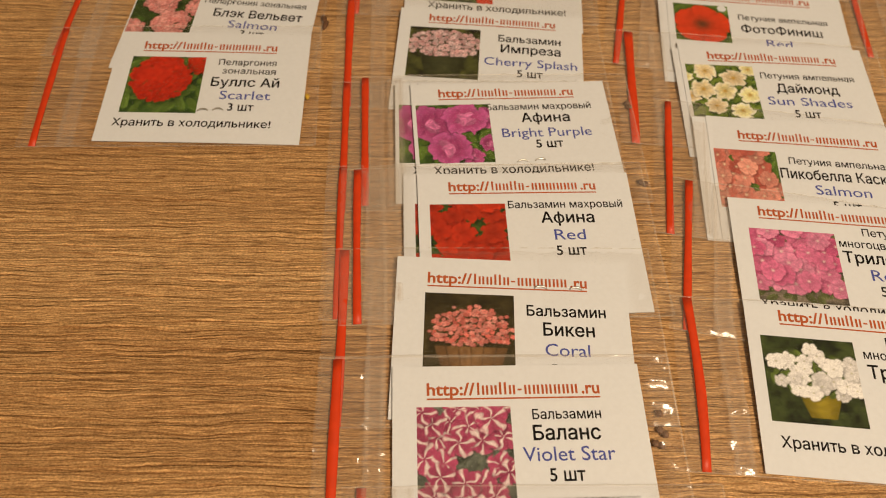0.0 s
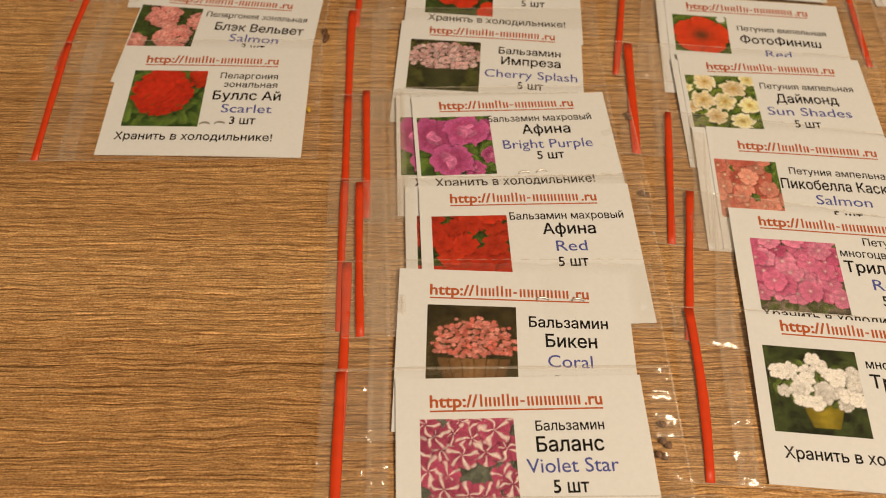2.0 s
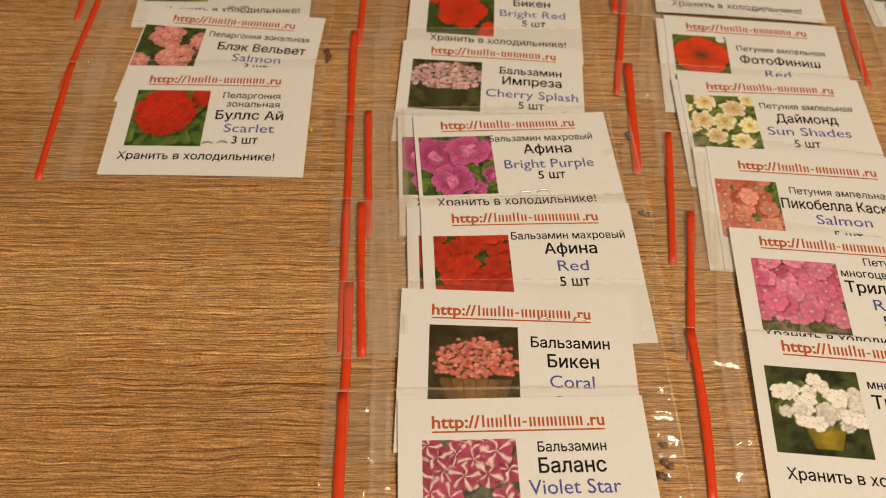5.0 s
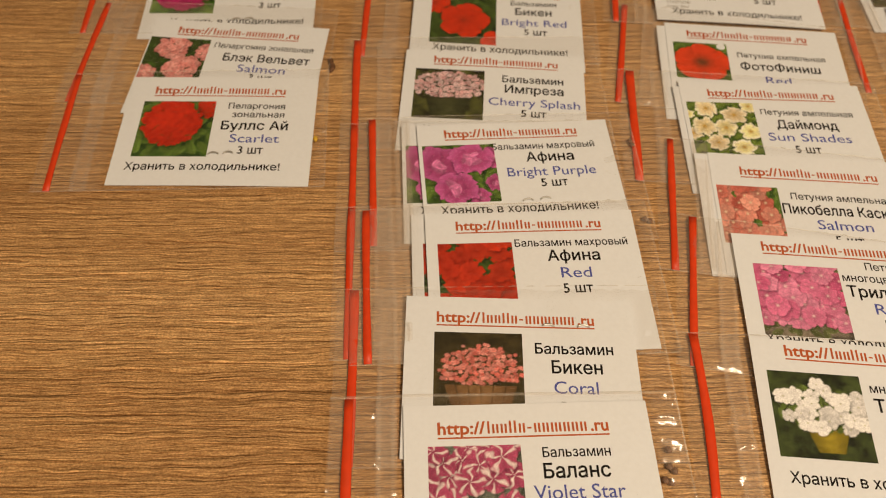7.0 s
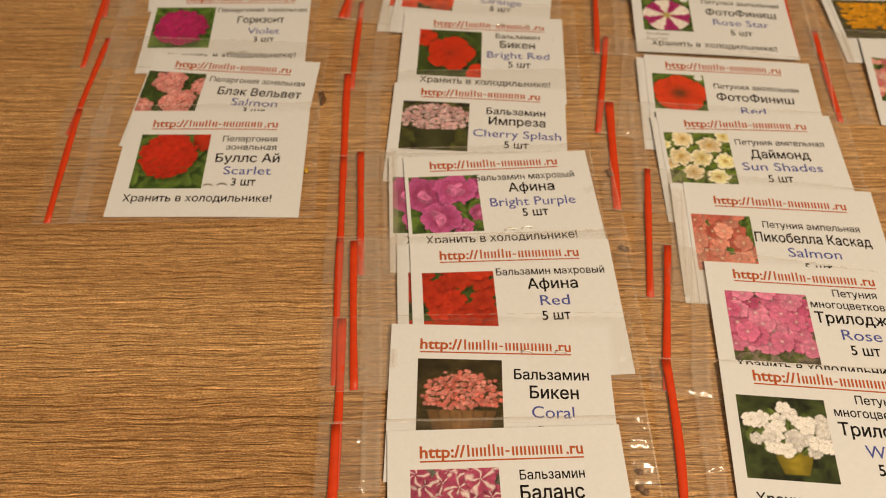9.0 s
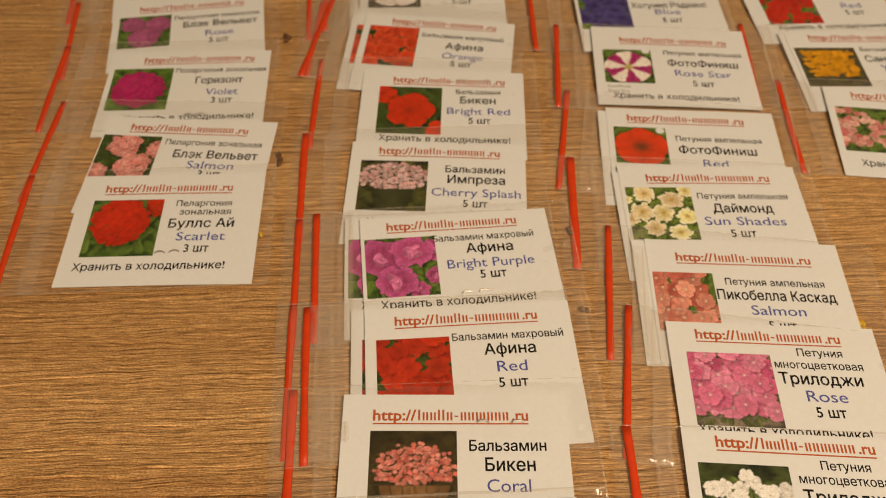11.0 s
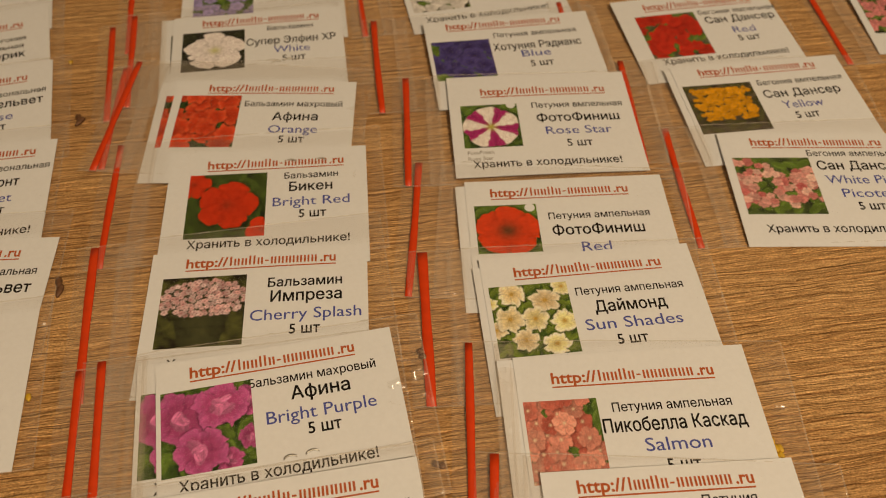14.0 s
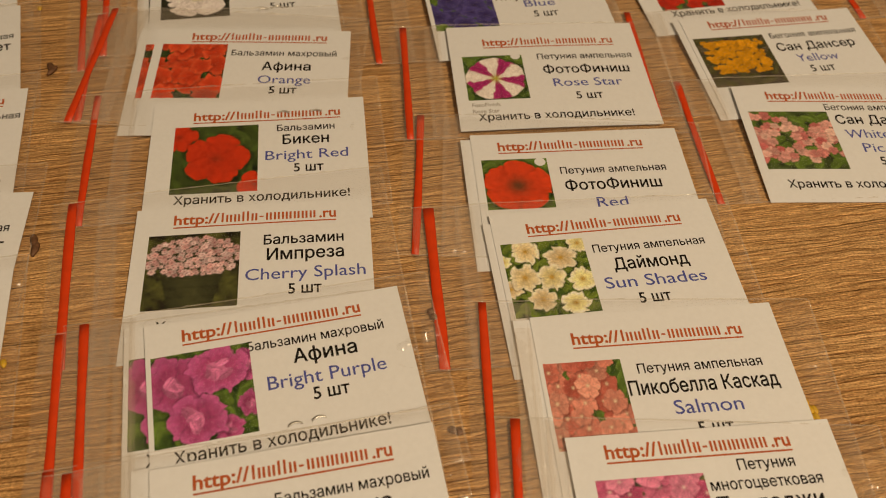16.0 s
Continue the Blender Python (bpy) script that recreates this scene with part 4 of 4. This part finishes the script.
         paint=("mass", (0.60, 0.055, 0.018), dict(r=0.19, step=1.2, ruffle=0.08, leaf=(0.03, 0.05, 0.012), holes=[(0.08, 0.2, 0.14), (0.75, 0.6, 0.14), (0.98, 0.25, 0.15), (0.5, 0.95, 0.13)], edge=(0.68, 0.10, 0.04), deep=0.75)), label="clear zip bag with card of orange-red balsams"),
    dict(card=(-0.95, 17.4, 0.5), strip=(-2.51, 17.02, -2.70, 21.82), rect=(3.3, 24.5, 8.9, 29.5), seed=28, z=0.2, address=(30,6.5),
         lines=[("k", "Бальзамин", 40, 10.6), ("n", "Супер Элфин ХР", 40.2, 18.1), ("c", "White", 40.2, 22.9), ("q", S5, 40.8, 27.4)], paint=("single", (0.78, 0.74, 0.77), dict(blooms=[(0.52, 0.5, 0.50)], centre=(0.6, 0.6, 0.3), deep=0.82, dark=(0.008, 0.008, 0.006), light=(0.03, 0.03, 0.018), leaf=(0.03, 0.035, 0.018))),
         label="clear zip bag with card of white balsams, mostly covered"),
    dict(card=(-0.61, 17.36, -0.8), strip=(-1.9, 17.5, -1.95, 22.24), rect=(3.3, 24.5, 8.9, 29.5), seed=28, z=1.0, address=(30,6.5),
         lines=[("k", "Бальзамин", 40, 10.6), ("n", "Супер Элфин ХР", 40.2, 18.1), ("c", "White", 40.2, 22.9), ("q", S5, 40.8, 27.4)],
         paint=("single", (0.78, 0.74, 0.77), dict(blooms=[(0.52, 0.5, 0.50)], centre=(0.6, 0.6, 0.3), deep=0.82, dark=(0.008, 0.008, 0.006), light=(0.03, 0.03, 0.018), leaf=(0.03, 0.035, 0.018))),
         staples=[(37.0, 28.5, 10.0)], label="clear zip bag with card of a white balsam"),
    dict(card=(-0.4, 20.3, -1.0), strip=(-2.1, 20.4, -2.2, 25.1), rect=(4.0, 25.5, 9.0, 29.5), seed=29, address=(29,7),
         lines=[("k", "Бальзамин", 40, 10.6)], paint=("mass", (0.35, 0.3, 0.6), dict(r=0.12, gap=0.4)),
         label="clear zip bag with card of pale balsams"),
    # petunias
    dict(card=(7.57, -4.65, -5.5), strip=(6.27, -4.55, 6.62, -0.1), rect=(3.0, 25.8, 9.0, 31.8), seed=31, folds=[(6.0, 7.0, 90, 2.0, 3.0, 1.05), (9.0, 15.0, 80, 1.2, 3.0, 0.6), (5.8, 22.0, 95, 1.5, 2.5, 0.75)], red=1.15, puff=1.3, bow=0.8, address=(28.5,5.6), store=(27.0,38.0),
         lines=[("k", "Петуния", 40.1, 9.5), ("k", "многоцветковая", 39.8, 13.3), ("n", "Трилоджи", 39.3, 18.5), ("c", "White", 39.7, 24.2), ("q", S5, 39.7, 28.7)],
         paint=("dome", (0.90, 0.89, 0.90), dict(pot=(0.55, 0.66, 0.22, 0.26, (0.28, 0.22, 0.02)), dome=(0.53, 0.45, 0.48, 0.32), low=0.28, r=0.105, centre=(0.42, 0.42, 0.26), throat=0.10, deep=0.96, leaf=(0.13, 0.19, 0.04), dark=(0.012, 0.016, 0.007), light=(0.06, 0.085, 0.025))),
         label="clear zip bag with card of white petunias in a pot"),
    dict(card=(7.95, -1.26, -4.8), strip=(6.5, -0.9, 7.40, 3.78), rect=(4.4, 27.5, 9.8, 32.4), seed=32, folds=[(76.0, 41.0, 72, 2.0, 4.0, 1.0), (75.5, 35.0, 76, 1.4, 3.0, 0.7)], address=(27.9,6.4), store=(27,34.6),
         lines=[("k", "Петуния", 41.3, 9.9), ("k", "многоцветковая", 40.2, 13.9), ("n", "Трилоджи", 39.8, 18.8), ("c", "Rose", 40.3, 24.0), ("q", S5, 40.3, 28.6)],
         paint=("mass", (0.62, 0.10, 0.25), dict(other=(0.78, 0.28, 0.46), r=0.15, cleft=0.2, step=1.15, gap=0.06, throat=0.12, centre=(0.82, 0.58, 0.62), deep=0.72, y1=0.78, leaves=0.12, leaf=(0.13, 0.15, 0.06), dark=(0.05, 0.045, 0.035), light=(0.26, 0.22, 0.17))),
         label="clear zip bag with card of rose pink petunias"),
    dict(card=(7.97, 1.85, -4.7), strip=(6.61, 2.09, 7.34, 6.89), rect=(0.9, 18.8, 12.4, 33.6), seed=33, folds=[(77.0, 44.0, 74, 1.3, 2.0, 0.65), (76.5, 35.0, 70, 1.4, 2.6, 0.7)], sheet=(-4.0, -0.5), address=(28.8,9.0),
         lines=[("k", PA, 36.6, 16.5), ("n", "Пикобелла Каскад", 36.3, 21.8), ("c", "Salmon", 35.8, 27), ("q", S5, 36, 32)],
         paint=("mass", (0.52, 0.12, 0.09), dict(other=(0.76, 0.33, 0.26), r=0.15, cleft=0.2, step=1.25, gap=0.08, holes=[(0.3, 0.14, 0.14), (0.95, 0.4, 0.15), (0.5, 0.62, 0.10), (0.9, 0.04, 0.12)], centre=(0.80, 0.62, 0.45), throat=0.14, deep=0.7)),
         label="clear zip bag with card of salmon petunias"),
    dict(card=(7.86, 5.06, -2.6), strip=(6.17, 5.37, 6.59, 10.01), rect=(1.2, 22.3, 9.4, 31.5), seed=34, sheet=(-2.0, -2.5), red=1.3, address=(28.9,7.7),
         lines=[("k", PA, 38.6, 14.4), ("n", "Даймонд", 37.7, 20.1), ("c", "Sun Shades", 37.4, 25.4), ("q", S5, 35.8, 30.2)],
         paint=("mass", (0.88, 0.70, 0.44), dict(other=(0.86, 0.83, 0.40), leaves=0.10, leaf=(0.17, 0.25, 0.04), r=0.185, places=[(0.02, 0.62, 0.15), (0.92, 0.07, 0.14), (0.28, 0.13), (0.68, 0.25), (0.21, 0.48), (0.52, 0.5), (0.87, 0.56), (0.36, 0.78), (0.72, 0.86), (0.0, 0.25, 0.1)], centre=(0.50, 0.30, 0.04), edge=(0.92, 0.86, 0.70), deep=0.8, ruffle=0.085, cleft=0.24, throat=0.22, dark=(0.008, 0.02, 0.004))),
         label="clear zip bag with card of cream yellow petunias"),
    dict(card=(7.75, 8.05, -5.5), strip=(6.04, 8.73, 6.97, 13.5), rect=(2.0, 20.0, 9.4, 27.0), seed=35, folds=[(74.5, 43.5, 90, 1.5, 3.0, 1.0)], sheet=(-2.8, -1.5), address=(27.3,7.2),
         lines=[("k", PA, 37.5, 15.5), ("n", "ФотоФиниш", 36.5, 21.3), ("c", "Red", 35, 27.4), ("q", S5, 35, 32)],
         paint=("single", (0.58, 0.050, 0.014), dict(blooms=[(0.5, 0.54, 0.53)], centre=(0.14, 0.05, 0.02), petals=5, cleft=0.14, throat=0.3, deep=0.85, light=(0.12, 0.22, 0.03))), badge=(18.0, 10.8),
         label="clear zip bag with card of a red petunia"),
    dict(card=(7.98, 12.70, -5.0), z=1.5, strip=(6.55, 12.68, 7.06, 17.38), rect=(3.4, 21.5, 13.6, 32.6), seed=36, address=(30.5,10.1), store=(28,40.8),
         lines=[("k", PA, 40.6, 16), ("n", "ФотоФиниш", 40.1, 22.3), ("c", "Rose Star", 39.5, 27.9), ("q", S5, 38.9, 33.3)],
         paint=("single", (0.42, 0.03, 0.18), dict(blooms=[(0.5, 0.53, 0.50)], centre=(0.45, 0.42, 0.06), star=(0.84, 0.78, 0.76), star_from=0.62, star_fade=0.1, petals=5, cleft=0.1, wild=0.15, deep=0.9, light=(0.10, 0.18, 0.04))), badge=(19.5, 14.2), caption=1,
         label="clear zip bag with card of a rose and white striped petunia"),
    dict(card=(7.94, 15.80, -1.2), z=1.2, strip=(6.15, 16.02, 6.35, 20.7), rect=(1.2, 21.5, 11.0, 31.0), seed=37, address=(27.7,5.6), store=(28,35.5),
         lines=[("k", PA, 37.8, 10.8), ("n", "Хотуния Рэдианс", 37.5, 17.6), ("c", "Blue", 36.3, 21.8), ("q", S5, 37.3, 26.9)],
         paint=("mass", (0.060, 0.045, 0.20), dict(r=0.19, step=1.3, holes=[(0.05, 0.2, 0.18), (0.1, 0.95, 0.2)], centre=(0.03, 0.02, 0.08), edge=(0.085, 0.07, 0.27), light=(0.12, 0.24, 0.03))), label="clear zip bag with card of deep blue petunias"),
    dict(card=(7.7, 20.0, 3.0), strip=(6.0, 20.2, 6.0, 24.9), rect=(2.0, 23.0, 10.0, 33.0), seed=38, address=(28.5,7), store=(28,39.0),
         lines=[("k", PA, 40, 11)], paint=("mass", (0.75, 0.74, 0.74), dict(r=0.15, gap=0.35, **DUSK)),
         label="clear zip bag with card of white petunias"),
    # begonias
    dict(card=(15.63, 8.97, -8.0), strip=(14.33, 9.2, 14.78, 13.9), rect=(2.4, 25.8, 10.2, 32.8), seed=41, address=(29.6,6.1), store=(29,39.4),
         lines=[("k", BA, 40.2, 9.6), ("n", "Сан Дансер", 40.5, 15.2), ("c", "White Pink", 40.2, 20.8), ("c", "Picotee", 40.2, 26.2), ("q", S5, 39.3, 31)],
         paint=("mass", (0.58, 0.13, 0.14), dict(other=(0.86, 0.56, 0.50), r=0.075, y0=0.10, y1=0.9, gap=0.30, step=1.15, holes=[(0.32, 0.52, 0.13), (0.62, 0.15, 0.14), (0.9, 0.08, 0.15), (0.85, 0.9, 0.18), (0.12, 0.95, 0.15)], deep=0.7, dark=(0.02, 0.03, 0.012), light=(0.09, 0.14, 0.04))),
         label="clear zip bag with card of white and pink begonias"),
    dict(card=(15.75, 12.25, -1.0), strip=(13.80, 12.7, 14.33, 17.32), rect=(1.2, 24.5, 9.6, 32.0), seed=42, tucked=1, sheet=(-2.2, -0.5), address=(28.9,5.9),
         lines=[("k", BA, 41.1, 11.9), ("n", "Сан Дансер", 39.8, 17.9), ("c", "Yellow", 38, 23.3), ("q", S5, 37.6, 28.1)],
         paint=("mass", (0.74, 0.34, 0.015), dict(r=0.05, x0=0.12, x1=0.92, y0=0.12, y1=0.74, gap=0.16, step=1.15, wild=0.2, dark=(0.03, 0.025, 0.02), light=(0.12, 0.10, 0.06), leaf=(0.08, 0.08, 0.03))), label="clear zip bag with card of yellow begonias"),
    dict(card=(14.99, 16.18, 1.3), strip=(13.0, 16.3, 13.1, 21.0), rect=(6.0, 28.0, 9.8, 33.0), seed=43, address=(31,7.5), store=(30.9,36.2),
         lines=[("k", BA, 44, 12), ("n", "Сан Дансер", 43.5, 17), ("c", "Red", 42.6, 23.2), ("q", S5, 42.7, 27.6)],
         paint=("mass", (0.54, 0.03, 0.015), dict(r=0.14, gap=0.28, step=1.3, dark=(0.03, 0.03, 0.02), light=(0.16, 0.16, 0.09))), label="clear zip bag with card of red begonias"),
    dict(card=(23.35, 16.6, -6.0), strip=(22.15, 16.3, 22.42, 20.9), rect=(2.4, 25.8, 8.0, 33.5), seed=44, address=(29,6.5), store=(29,40),
         lines=[("k", BA, 41, 10)], paint=("mass", (0.70, 0.25, 0.26), dict(r=0.09, gap=0.3, **DUSK)), label="clear zip bag with card of pink begonias"),
]
for spec in PACKETS:
    seed_packet(spec)


# ---------------------------------------------------------------- seeds in the bags
def seed(name, x, y, z, long, wide, turn, mat, label):
    bm = bmesh.new()
    bmesh.ops.create_icosphere(bm, subdivisions=2, radius=1.0)
    for v in bm.verts:
        n = noise.noise(v.co * 1.7 + Vector((x, y, 0)))
        v.co = Vector((v.co.x * wide * (1 + 0.25 * v.co.y + 0.2 * n), v.co.y * long * (1 + 0.1 * n), v.co.z * wide * 0.7 * (1 + 0.2 * n))) * MM
    ob = tagged(link_mesh(name, bm, mat, None, "", True), label, "seed", "loose seeds in the bags")
    ob.matrix_world = pose(x / 100, y / 100, (z + wide * 0.7) * MM, 0, 0, turn)


BROWN = "brown oblong geranium seed inside the clear bag"
for x, y, turn in ((-3.34, 17.16, 20), (-3.13, 10.47, 8), (-3.08, 10.2, -12), (-3.30, 17.0, -30)):
    seed("geranium_seed", x, y, 0.4, 2.3, 0.95, turn, SEED_BROWN, BROWN)
for x, y in ((5.41, -3.2), (5.36, -3.62), (5.46, -3.72), (5.2, -3.94), (5.34, -4.0), (6.05, 3.8), (6.18, 3.74), (6.16, 6.74), (6.12, 6.9), (-0.19, 10.86)):
    seed("balsam_seed", x, y, 0.3, 0.95, 0.85, 30, SEED_DARK, "small dark round balsam seed inside the clear bag")
for x, y in ((-3.42, 7.0), (-3.96, 20.14), (13.92, 3.02), (13.98, 2.82), (13.86, 2.8), (13.9, 3.22), (14.02, 3.0)):
    seed("coated_seed", x, y, 0.3, 1.2, 0.75, 10, SEED_YELLOW, "small yellow coated seed inside the clear bag")
